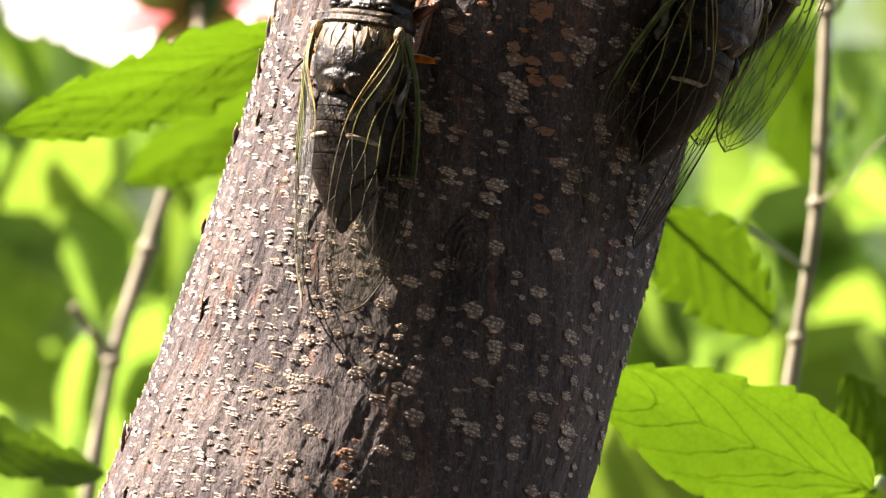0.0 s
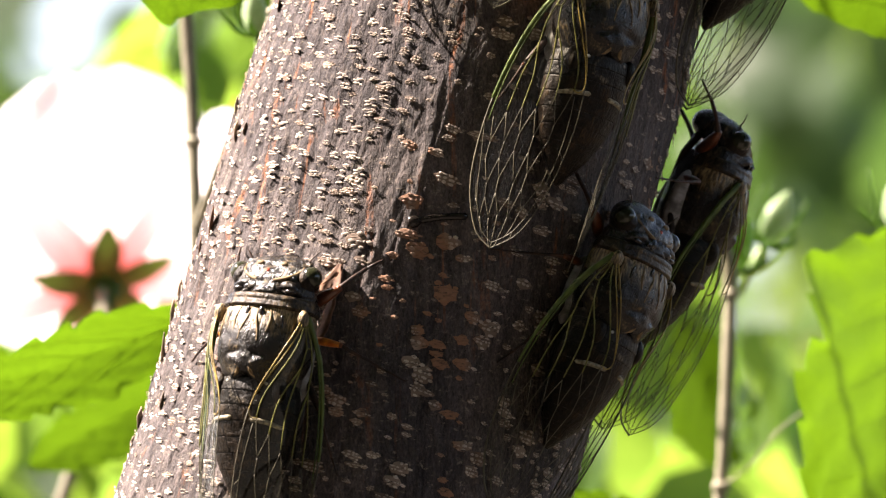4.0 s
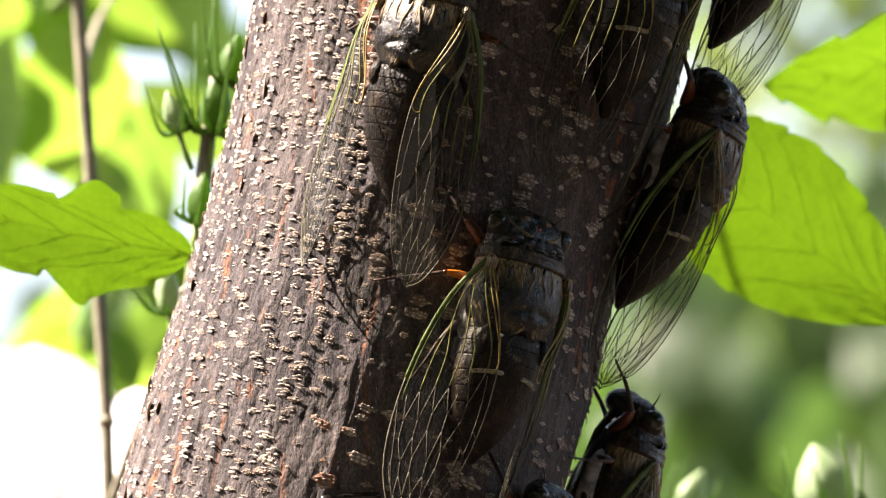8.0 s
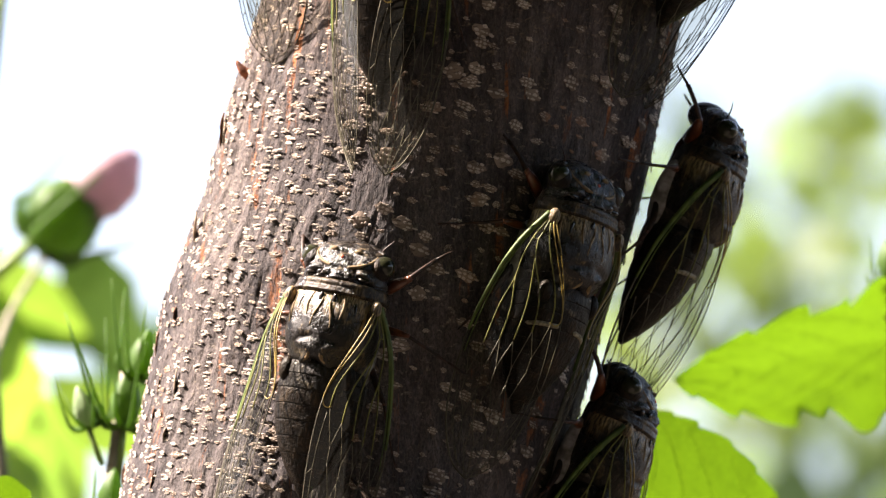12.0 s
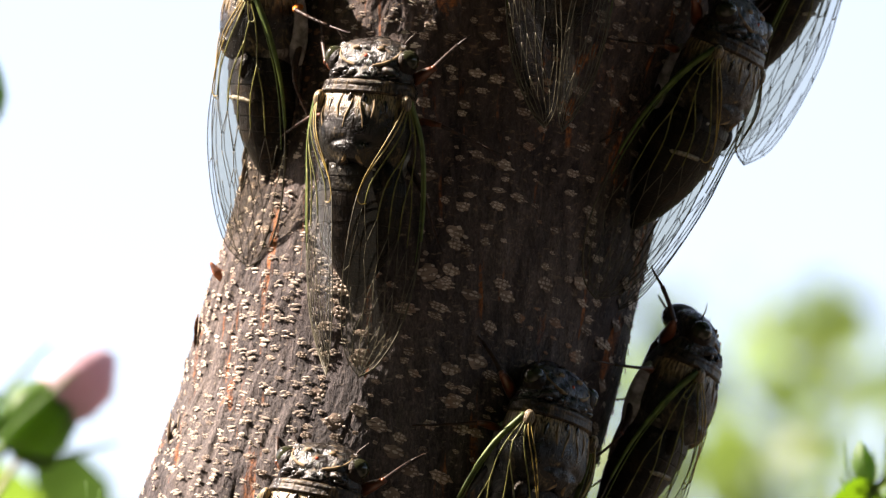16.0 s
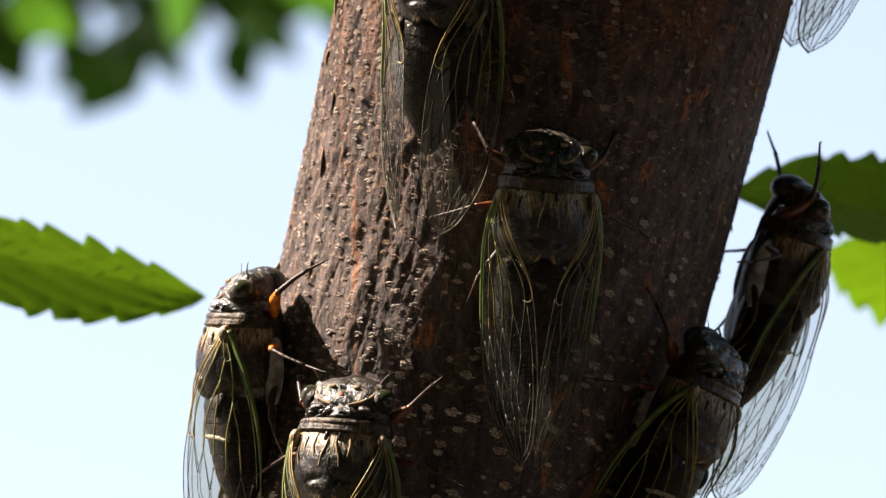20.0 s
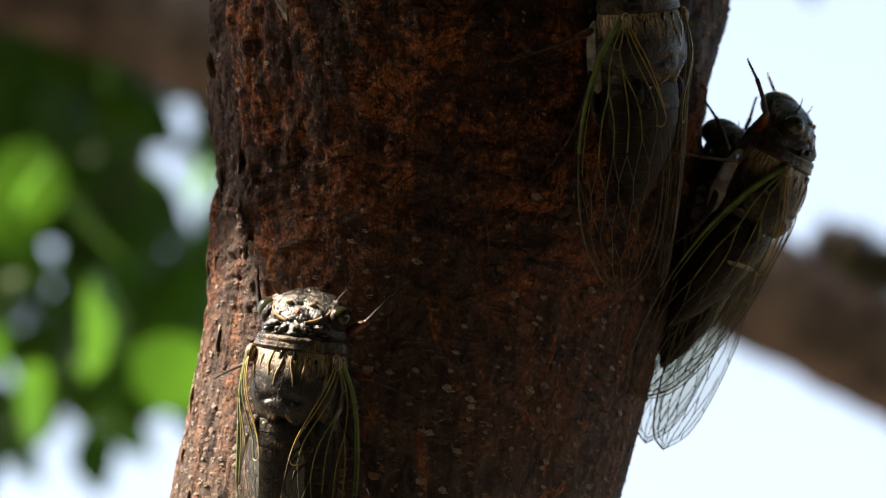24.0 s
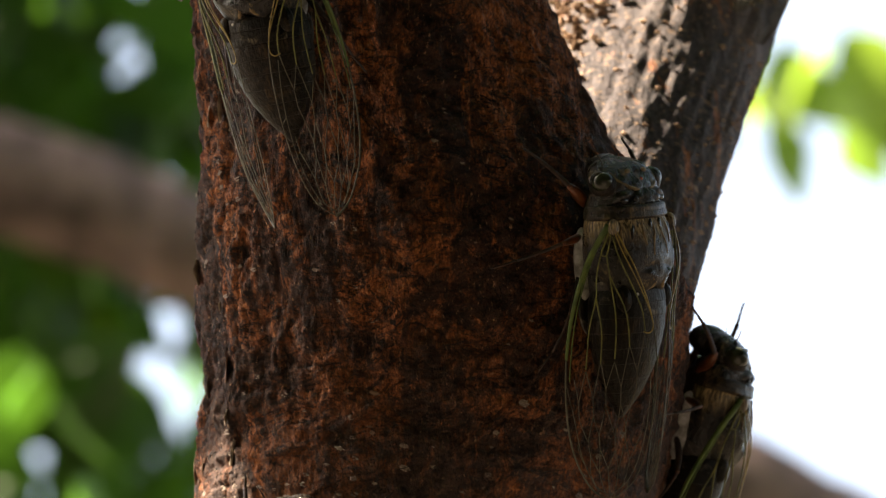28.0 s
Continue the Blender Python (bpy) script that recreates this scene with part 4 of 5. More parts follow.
            leg = part(name, joined(name, [tube(smooth_line([a, mid, b], 4), [r * q * MM for q in (0.55, 0.72, 0.88, 0.98, 1.0, 0.95, 0.82, 0.66, 0.5)], 10)]), SHIN if name == "hind_leg" else AMBER, root, "dark brown thigh" if name == "hind_leg" else "amber thigh")
            ankle = b.lerp(c, 0.72) + Vector((0, 0, 0.6 * MM))
            part("knee", joined("knee", [ball(b, (r * 0.58 * MM,) * 3, 10, 7)]), AMBER, leg)
            part("shin", joined("shin", [tube(smooth_line([b, b.lerp(ankle, 0.5) + Vector((0, 0, 0.3 * MM)), ankle], 3), [r * q * MM for q in (0.5, 0.46, 0.40, 0.37, 0.35, 0.34, 0.36)], 8)] + [tube([b.lerp(ankle, q), b.lerp(ankle, q) + Vector((s * 0.6, 0.25, 0.6)) * MM], [0.13 * MM, 0.04 * MM], 4) for q in (0.4, 0.6, 0.75, 0.9)]), SHIN, leg)
            claw = (c - ankle).normalized()
            part("foot", joined("foot", [tube([ankle, c, c + claw * 0.9 * MM], [r * 0.26 * MM, 0.22 * MM, 0.1 * MM], 5), tube([c, c + (claw + Vector((0.6 * s, 0.3, 0))) * 0.9 * MM], [0.14 * MM, 0.04 * MM], 4)]), SHIN, leg)
    # wings, each hung at its root so that it can be spread
    for s in (1, -1):
        membrane, veins = wing_parts(s)
        wing = part("wing", membrane, MEMBRANE, root, "clear glassy wing")
        wing["side"] = s
        for vein, me, mat in veins:
            part(vein, me, mat, wing)
    return root


def stance(c, ahead, turn, on_bark=True):
    """The pose of a cicada: its middle, the way its head points, and the side of the trunk that its back faces."""
    f = Vector(ahead).normalized()
    if on_bark:
        c = bent([c])[0]
        f = (f + Vector((0, f.z * lean_at(c[2]), 0))).normalized()
    up = Vector((math.sin(radians(turn)), -math.cos(radians(turn)), 0))
    x = f.cross(up).normalized()
    up = x.cross(f)
    m = Matrix((x, f, up)).transposed().to_4x4()
    m.translation = Vector(c) + up * 0.001
    return m


def set_wings(ob, right, left):
    """Each wing's lift off the back, spread to the side and roll of its leading edge upwards, in degrees."""
    for w in ob.children:
        if w.name.startswith("wing"):
            s = w["side"]
            lift, spread, roll = right if s > 0 else left
            root = Vector((8.5 * s, 11.0, 4.0)) * MM
            turn = Matrix.Rotation(radians(spread * s), 4, "Z") @ Matrix.Rotation(radians(-lift), 4, "X") @ Matrix.Rotation(radians(-roll * s), 4, "Y")
            w.matrix_basis = Matrix.Translation(root) @ turn @ Matrix.Translation(-root)


CICADAS = [  # middle, heading, side of the trunk faced, right and left wing, label
    ((-0.0148, 1.4975, 1.6317), (0.1679, 0.0177, 0.9857), -26, (0, 2, 0), (0, 2, 0), "dark cicada with silvery back clinging to sunlit bark"),
    ((0.0456, 1.5110, 1.6429), (0.3552, 0.0062, 0.9348), 52, (0, 2, 0), (0, 6, 0), "blackish cicada on the shaded bark, net-veined wing lifted"),
    ((0.0621, 1.5481, 1.6631), (0.3657, -0.0007, 0.9307), 100, (0, 2, 0), (4, 2, 0), "cicada in profile half hidden behind the trunk"),
    ((0.0432, 1.5008, 1.6905), (0.2062, 0.0211, 0.9783), 32, (0, 3, 0), (0, 9, 8), "grey-backed cicada in shade with yellow-edged wing"),
    ((0.0762, 1.5289, 1.7202), (0.3900, -0.0017, 0.9208), 76, (0, 2, 0), (3, 2, 0), "cicada in profile against a glowing green leaf"),
    ((0.0282, 1.4942, 1.7370), (0.2234, -0.0226, 0.9671), -20, (0, 5, 0), (0, 12, 4), "sunlit cicada with bronze back and golden wing veins"),
    ((0.0690, 1.5058, 1.7535), (0.2498, -0.0030, 0.9683), 42, (0, 4, 5), (0, 6, 4), "brown cicada in shade gripping the trunk"),
    ((0.0935, 1.5320, 1.7688), (0.3804, 0.0016, 0.9248), 84, (0, 2, 0), (3, 3, 0), "dark cicada seen from the side against bright sky"),
    ((0.0397, 1.4956, 1.8108), (0.1005, -0.0090, 0.9949), -19, (0, 0, 0), (0, 1, 0), "cicada with a golden downy back low on its perch"),
    ((0.0228, 1.5200, 1.8363), (0.0565, -0.0211, 0.9982), -86, (3, 3, 0), (0, 6, 0), "cicada at the trunk's edge with bright amber legs"),
    ((0.1005, 1.5155, 1.8248), (0.4043, -0.0149, 0.9145), 58, (0, 2, 0), (2, 5, 0), "shadowed cicada hugging the trunk's edge"),
    ((0.1216, 1.5449, 1.8598), (0.3192, 0.0028, 0.9477), 98, (0, 2, 0), (3, 2, 0), "cicada in silhouette with a raised foreleg"),
    ((0.0760, 1.4940, 1.8560), (0.0760, -0.0282, 0.9967), 5, (0, 0, 0), (-1, -2, -4), "cicada in deep shade on rust-streaked bark"),
    ((0.0586, 1.4947, 1.9007), (0.1151, -0.0206, 0.9931), -20, (0, 2, 0), (0, 2, 0), "cicada with its head caught by sunlight"),
    ((0.1222, 1.4969, 1.9664), (-0.0568, -0.0544, 0.9969), 45, (0, 3, 10), (0, 4, 0), "olive-brown cicada below the fork of the trunk"),
    ((0.1393, 1.5488, 1.9491), (0.2700, 0.0114, 0.9600), 96, (2, 0, 20), (2, 2, 0), "backlit cicada peeking from behind the trunk"),
    ((0.0562, 1.4939, 2.0190), (-0.2000, 0.0000, 0.9800), -28, (0, 4, 0), (0, 4, 4), "amber-brown cicada high on the limb, glassy wings hanging"),
    ((0.1595, 1.5300, 2.0652), (0.2217, 0.0500, 0.9751), 62, (0, 5, 10), (0, 5, 0), "cicada on the upper limb, only its clear wings showing"),
]
made = []
master = cicada_master()
for c, ahead, turn, right, left, label in CICADAS:
    ob = copy_thing(master, stance(c, ahead, turn, c[2] < 2.05))
    set_wings(ob, right, left)
    tagged(ob, label, "cicada", "cicadas on the trunk")
    made.append(ob)
for k in (5, 8, 12, 13, 14, 16):  # these show no band
    for o in [o for o in made[k].children if o.name.startswith("pale_band")]:
        bpy.data.objects.remove(o)


def raise_leg(ob, side, way, size=1.0):
    """Stretch one foreleg out into the air."""
    hip = Vector((4.4 * side, 15.4, -4.6)) * MM
    for leg in ob.children:
        if leg.name.startswith("fore_leg") and side * sum(v.co.x for v in leg.data.vertices) > 0:
            turn = Vector((9 * side, 10, -4.7)).rotation_difference(Vector(way)).to_matrix().to_4x4()
            leg.matrix_basis = Matrix.Translation(hip) @ turn @ Matrix.Scale(size, 4) @ Matrix.Translation(-hip)


raise_leg(made[11], -1, (-2, 14, 3))
raise_leg(made[11], 1, (2, 12, -3))
raise_leg(made[15], 1, (2, 13, 8))
raise_leg(made[9], 1, (6, 8, -6), 1.0)
# Lit copy of AMBER: sunlight on these few legs is put into their colour.
AMBER_LIT = plain("sunlit_amber_leg", (0.42, 0.10, 0.012), (0.70, 0.24, 0.03), 0.3, 700)
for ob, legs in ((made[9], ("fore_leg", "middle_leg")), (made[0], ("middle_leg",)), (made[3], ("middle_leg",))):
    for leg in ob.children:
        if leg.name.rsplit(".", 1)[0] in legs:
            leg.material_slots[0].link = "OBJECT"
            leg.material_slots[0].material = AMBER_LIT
walker = tagged(copy_thing(master, Matrix.Identity(4)), "dark cicada climbing backwards down the trunk", "cicada", "cicadas on the trunk")
set_wings(walker, (0, 2, 0), (0, 3, 0))
far_walker = tagged(copy_thing(master, Matrix.Identity(4)), "dark cicada creeping along the branch behind", "cicada")
for o in list(master.children_recursive) + [master]:
    bpy.data.objects.remove(o)

# ---- branch behind the trunk ----


def branch(name, points, radius, material):
    pts = smooth_line(points, 8)
    rnd = random.Random(5)
    v, f = tube(pts, [radius * (1 + rnd.uniform(-0.06, 0.06)) for _ in pts], 20)
    return mesh(name, v, f)


bough = tagged(new("tree"), "brown tree behind with a thick branch reaching across", "tree")
part("trunk", joined("trunk", [tube(smooth_line([(0.60, 3.05, 0.0), (0.53, 3.04, 0.9), (0.49, 3.01, 1.8), (0.485, 3.0, 2.25), (0.53, 3.02, 2.9)], 6), [0.07, 0.066, 0.062, 0.058, 0.055, 0.052, 0.05, 0.049, 0.048, 0.047, 0.046, 0.045, 0.044, 0.043, 0.042, 0.041, 0.04, 0.039, 0.038, 0.037, 0.036, 0.035, 0.034, 0.033, 0.032], 16)]), BRANCH, bough)
for u in (0.2, 0.55, 1.0, 1.35):
    part("branch_knot", joined("branch_knot", [ball(Vector((0.0827, 2.9850, 2.4426)).lerp(Vector((0.3553, 2.9850, 2.3086)), u), (0.016, 0.012, 0.020), 12, 8)]), BRANCH, bough)
part("bough", branch("bough", [(-0.3599, 3.0000, 2.5924), (0.0105, 3.0000, 2.4774), (0.0873, 3.0000, 2.4465), (0.1916, 3.0000, 2.4036), (0.3097, 3.0000, 2.3407), (0.3779, 3.0000, 2.3041), (0.5047, 3.0000, 2.2529)], 0.0215, BRANCH), BRANCH, bough)

# ---- shrub leaves, buds and flowers round the trunk ----


def leaf_mesh(length, half, teeth=7, lobes=0.0, curl=0.12, seed=0, bite=1.0, shape=(0.55, 0.8)):
    """Rows of points of a toothed leaf along +y from its base, folded at the midrib."""
    rnd = random.Random(seed)
    rows, cols = 72, 14
    wave = [rnd.uniform(-1, 1) for _ in range(4)]
    notch = [sorted([0.0, 1.0] + [(k + rnd.uniform(0.25, 0.75)) / teeth for k in range(teeth)]) for _ in (0, 1)]
    deep = [[bite * rnd.uniform(0.08, 0.28) for _ in range(teeth + 2)] for _ in (0, 1)]
    widest = shape[0] / (shape[0] + shape[1])
    peak = widest ** shape[0] * (1 - widest) ** shape[1]
    rings = []
    for i in range(rows + 1):
        s = i / rows
        w = half * (s ** shape[0] * (1 - s) ** shape[1]) / peak
        row = []
        for j in range(cols + 1):
            t = 2 * j / cols - 1
            q = 0 if t < 0 else 1
            k = max(x for x in range(teeth + 1) if notch[q][x] <= s + 1e-9)
            saw = (s - notch[q][k]) / max(notch[q][k + 1] - notch[q][k], 1e-6)
            tooth = 1 - deep[q][k] * saw ** 1.5 + lobes * (math.exp(-((s - 0.30 - 0.05 * q) / 0.07) ** 2) - 0.5 * math.exp(-((s - 0.47) / 0.07) ** 2))
            edge = 1 + (tooth - 1) * abs(t) ** 3
            x = w * t * edge + 0.10 * half * wave[0] * math.sin(3 * s)
            z = abs(t) * w * 0.18 + curl * length * (wave[1] * s * s * 0.5 + 0.10 * wave[2] * math.sin(6 * s + t * 2) + 0.05 * wave[3] * t * math.sin(9 * s))
            z += 0.02 * half * math.cos(t * 16 - s * 30)
            row.append((x, s * length + abs(t) * w * 0.10, z))
        rings.append(row)
    return rings


def leaf(shrub, base, tip, half, roll=0.0, teeth=7, lobes=0.0, twig=None, label="", seed=0, face=(0.22, -0.80, -0.56), bite=1.0, shape=(0.55, 0.8)):
    """A leaf of a shrub with its ribs, on a leafstalk that starts at the point twig."""
    base, tip = Vector(base), Vector(tip)
    f = (tip - base).normalized()
    n = Vector(face)  # as a rule the sun strikes the upper side and the lower side shows
    x = f.cross(n).normalized()
    n = x.cross(f)
    m = Matrix((x, f, n)).transposed().to_4x4() @ Matrix.Rotation(radians(roll * 0.4), 4, "Y")
    m.translation = base
    half *= 1.12
    rings = leaf_mesh((tip - base).length, half, teeth, lobes, seed=seed, bite=bite, shape=shape)
    blade = part("leaf", mesh("leaf", *loft(rings, closed=False)), LEAF, shrub, label or "bright green toothed leaf lit from behind")
    blade.matrix_basis = m
    c = 7
    lines = [tube([rings[i][c] for i in range(0, 70, 3)], [0.00007 * (1 - i / 78) for i in range(0, 70, 3)], 5)]
    part("midrib", joined("midrib", lines), LEAF_RIB, blade)
    rnd = random.Random(seed + 50)
    for start, least, most in ((1, 6.6, 7.6), (1, 2.8, 3.6), (15, 4.2, 5.4), (29, 3.4, 4.6), (43, 2.6, 3.6), (55, 1.6, 2.2)):
        for s in (-1, 1):
            i0 = start + (rnd.randint(-3, 3) if start > 1 else 0)
            reach = rnd.uniform(least, most)
            pts = [rings[min(max(int(i0 + q * reach), 0), 70)][c + s * q] for q in range(7)]
            part("rib", joined("rib", [tube(smooth_line(pts, 2), [0.00007 - 0.000003 * q for q in range(13)], 4)]), LEAF_RIB, blade)
    if twig:
        t = Vector(twig)
        part("leafstalk", joined("leafstalk", [tube(smooth_line([t, t.lerp(base, 0.5) + Vector((0, 0, 0.004)), base], 4), 0.0007, 6)]), TWIG, shrub)


def stem(shrub, points, r, label="", foot=None):
    """A stem through the points; foot: where it leaves the ground, straight below."""
    if foot:
        part("stem", joined("stem", [tube([points[-1], foot], [r, r * 2.2], 8)]), STEM, shrub)
    line = smooth_line(points, 6)
    rnd = random.Random(len(points))
    part("stem", joined("stem", [tube(line, [r * (1 + rnd.uniform(-0.1, 0.12)) for _ in line], 10)]), STEM, shrub, label)
    for p in points[1:-1]:
        part("node", joined("node", [ball(p, (r * 1.5, r * 1.5, r * 1.1), 10, 7)]), STEM, shrub)


def petal(length, half, cup, seed):
    rings = []
    for i in range(17):
        s = i / 16
        w = half * (min(s * 1.25, 1) ** 0.5) * (1 if s < 0.75 else math.sqrt(max(1 - ((s - 0.75) / 0.27) ** 2, 0.02)))
        rings.append([(w * t, s * length * (1 + 0.03 * math.sin(9 * t + seed)), cup * s * s * length - 0.12 * w * t * t + 0.02 * length * math.sin(5 * t + 7 * s + seed)) for t in (-1, -0.75, -0.5, -0.25, 0, 0.25, 0.5, 0.75, 1)])
    return loft(rings, closed=False)


def point_petal(length, half, cup):
    """A pointed sepal."""
    return loft([[(half * math.sin(math.pi * (0.12 + 0.88 * i / 10)) ** 0.8 * t if i < 10 else 0.0, i / 10 * length, cup * (i / 10) ** 2 * length + 0.1 * half * t * t) for t in (-1, -0.5, 0, 0.5, 1)] for i in range(11)], closed=False)


def flower(shrub, place, size, facing, label, turn=0.0):
    """A mallow flower: petals, red base, green sepals, on its stalk."""
    fl = part("flower", joined("flower", [ball((0, 0, -0.003), (0.004, 0.004, 0.005))]), SEPAL, shrub, label)
    fl.matrix_basis = Matrix.Translation(place) @ Vector(facing).to_track_quat("Z", "Y").to_matrix().to_4x4() @ Matrix.Rotation(turn, 4, "Z")
    for k in range(5):
        a = Matrix.Rotation(2 * math.pi * k / 5, 4, "Z")
        for name, mat, v, drop in (("petal", PETAL, petal(size, size * 0.60, 0.55, k), 0.0), ("sepal", CALYX, point_petal(size * 0.44, size * 0.10, 0.05), -0.0030)):
            o = part(name, mesh(name, *v), mat, fl)
            o.matrix_basis = a @ Matrix.Rotation(0.02 * k, 4, "X") @ Matrix.Translation((0, 0, drop))
    part("flower_stalk", joined("flower_stalk", [tube([(0, 0, -0.005), (0.002, -0.006, -0.02), (0.0, -0.02, -0.04)], 0.0012)]), TWIG, fl)


def bud(shrub, place, ahead, size, label, bracts=7, pink=False, stalk=0.9, pale=False, long=1.0, fat=1.0):
    rows = [(0.0, 0.25), (0.2, 0.44), (0.45, 0.50), (0.7, 0.36), (0.9, 0.16), (1.0, 0.03)]
    rings = [[(r * size * 0.5 * fat * math.cos(a) * (1 + 0.08 * math.cos(5 * a)), r * size * 0.5 * fat * math.sin(a) * (1 + 0.08 * math.cos(5 * a)), s * size) for a in (2 * math.pi * k / 20 for k in range(20))] for s, r in rows]
    b = part("flower_bud", mesh("flower_bud", *loft(rings)), BUD if pale else SEPAL, shrub, label)
    b.matrix_basis = Matrix.Translation(place) @ Vector(ahead).to_track_quat("Z", "Y").to_matrix().to_4x4()
    if pink:
        rings = [[(r * size * 0.5 * fat * math.cos(a), r * size * 0.5 * fat * math.sin(a), (0.5 + s) * size) for a in (2 * math.pi * k / 12 for k in range(12))] for s, r in ((0, 0.3), (0.3, 0.46), (0.6, 0.42), (0.85, 0.1))]
        part("petals", mesh("petals", *loft(rings)), PETAL_PINK, b, "furled pale pink petals")
    for k in range(bracts):
        a = 2 * math.pi * k / bracts
        out = Vector((math.cos(a), math.sin(a), 0))
        pts = [out * size * 0.12, out * size * 0.45 + Vector((0, 0, size * 0.15)), out * size * (0.62 + 0.3 * math.cos(k * 1.7)) * (0.4 + 0.6 * long) + Vector((0, 0, size * long * (0.7 + 0.4 * math.sin(k * 2.3))))]
        part("bract", joined("bract", [tube(smooth_line(pts, 3), [size * 0.05, size * 0.055, size * 0.05, size * 0.045, size * 0.03, size * 0.02, size * 0.008], 5)]), SEPAL, b)
    part("bud_stalk", joined("bud_stalk", [tube([(0, 0, 0.001), (0, 0, -size * 0.4 * stalk), (size * 0.15, 0, -size * stalk)], size * 0.07)]), TWIG, b)


def shrub_root(name, label):
    ob = tagged(new(name), label, "shrub")
    ob.empty_display_size = 0.05
    return ob


left = shrub_root("mallow_shrub", "flowering mallow shrub with white blooms and green leaves")
stem(left, [(-0.0393, 1.7600, 1.8358), (-0.0383, 1.7600, 1.7947), (-0.0348, 1.7600, 1.7466), (-0.0321, 1.7600, 1.7049), (-0.0311, 1.7600, 1.6633), (-0.0287, 1.7600, 1.5691)], 0.0014, "grey-brown upright stem", foot=(-0.03, 1.95, 0.0))
stem(left, [(-0.0577, 1.9000, 1.6597), (-0.0663, 1.9000, 1.6330), (-0.0741, 1.9000, 1.6076), (-0.0804, 1.9000, 1.5720)], 0.0017, "pale brown stem forking low", foot=(-0.1, 2.0, 0.0))
stem(left, [(-0.0831, 1.9000, 1.6203), (-0.0786, 1.9000, 1.6139), (-0.0745, 1.9000, 1.6069)], 0.0011)
stem(left, [(-0.0087, 1.6300, 1.7573), (-0.0123, 1.6300, 1.7328), (-0.0141, 1.6300, 1.7151), (-0.0312, 1.7600, 1.6870)], 0.0011, "green stem under a bud cluster")
stem(left, [(-0.0295, 1.9500, 1.8345), (-0.0365, 1.9000, 1.8129), (-0.0379, 1.7600, 1.7766)], 0.0008)
stem(left, [(-0.1495, 1.8000, 1.9645), (-0.1452, 1.8000, 1.8634), (-0.1375, 1.8000, 1.7400), (-0.1244, 1.8000, 1.5706)], 0.002, foot=(-0.15, 1.95, 0.0))
leaf(left, (-0.0297, 1.6800, 1.6604), (-0.0860, 1.6600, 1.6385), 0.0085, 25, 9, 0.05, (-0.0311, 1.7600, 1.6633), seed=4, label="long green leaf with a pale curled tip")
leaf(left, (-0.1005, 1.7200, 1.5853), (-0.0672, 1.7000, 1.5741), 0.0075, 10, 6, 0.1, (-0.1244, 1.8000, 1.5706), seed=5)
leaf(left, (-0.0342, 1.8000, 1.6574), (-0.0681, 1.8200, 1.6420), 0.0085, 15, 6, 0.1, (-0.0311, 1.7600, 1.6633), seed=6)
leaf(left, (-0.0129, 1.6100, 1.7196), (-0.0705, 1.6000, 1.7285), 0.0100, -16, 5, 0.3, (-0.0141, 1.6300, 1.7151), seed=7)
leaf(left, (-0.0380, 1.6600, 1.8985), (0.0167, 1.6400, 1.8823), 0.0098, 16, 8, 0.05, (-0.1457, 1.8000, 1.8885), seed=10, label="green serrated leaf with bitten edge")
stem(left, [(-0.0575, 1.9850, 1.6956), (-0.0570, 1.9400, 1.6774), (-0.0577, 1.9000, 1.6597)], 0.0009)
stem(left, [(-0.1330, 2.0400, 1.6428), (-0.1288, 1.9000, 1.5999), (-0.1244, 1.8000, 1.5706)], 0.0009)
stem(left, [(-0.0358, 1.8500, 1.8915), (-0.0384, 1.8000, 1.8634), (-0.0393, 1.7600, 1.8358)], 0.0008)
flower(left, (-0.0582, 2.0000, 1.6998), 0.0445, (-0.30, 0.55, 0.75), "large white mallow flower with a red base", 0.95)
flower(left, (-0.1336, 2.0500, 1.6449), 0.030, (-0.5, 0.5, 0.7), "white mallow flower among leaves")
bud(left, (-0.0323, 1.9500, 1.8383), (0.75, 0, 0.65), 0.024, "green bud opening with a pink tip", 6, True, fat=1.5)
bud(left, (-0.0092, 1.6300, 1.7462), (0.1, 0, 1), 0.012, "green bud cluster with spiky bracts", 11, long=1.9)
bud(left, (-0.0158, 1.6300, 1.7462), (-0.3, -0.1, 1), 0.0085, "small green bud with long curved bracts", 8, pale=True, long=1.3)
bud(left, (-0.0065, 1.6300, 1.7562), (0.25, 0.1, 1), 0.010, "narrow green bud with upright bracts", 11, long=1.8)
bud(left, (-0.0122, 1.6200, 1.7270), (0.15, -0.1, 1), 0.010, "dark green unopened bud", 5)
bud(left, (-0.0176, 1.6500, 1.7133), (-0.1, -0.1, 1), 0.010, "whitish green bud beside the trunk", 6, pale=True)
bud(left, (-0.0358, 1.8500, 1.8928), (0.1, 0, 1), 0.017, "dark oval bud against the sky", 0, stalk=3)
right = shrub_root("mallow_shrub", "tall mallow shrub with broad sunlit leaves and pale buds")
stem(right, [(0.0795, 1.7800, 1.6856), (0.0809, 1.7800, 1.6748), (0.0787, 1.7800, 1.6341), (0.0745, 1.7800, 1.6055), (0.0684, 1.7800, 1.5675)], 0.0014, "grey-brown stem carrying buds", foot=(0.05, 1.9, 0.0))
stem(right, [(0.0787, 1.7800, 1.6341), (0.0848, 1.7700, 1.6381), (0.0914, 1.7600, 1.6456), (0.1080, 1.7600, 1.6563)], 0.00025)
stem(right, [(0.2052, 1.7500, 1.9516), (0.1991, 1.7500, 1.8533), (0.1909, 1.7500, 1.7333), (0.1779, 1.7500, 1.6155)], 0.002, foot=(0.15, 1.9, 0.0))
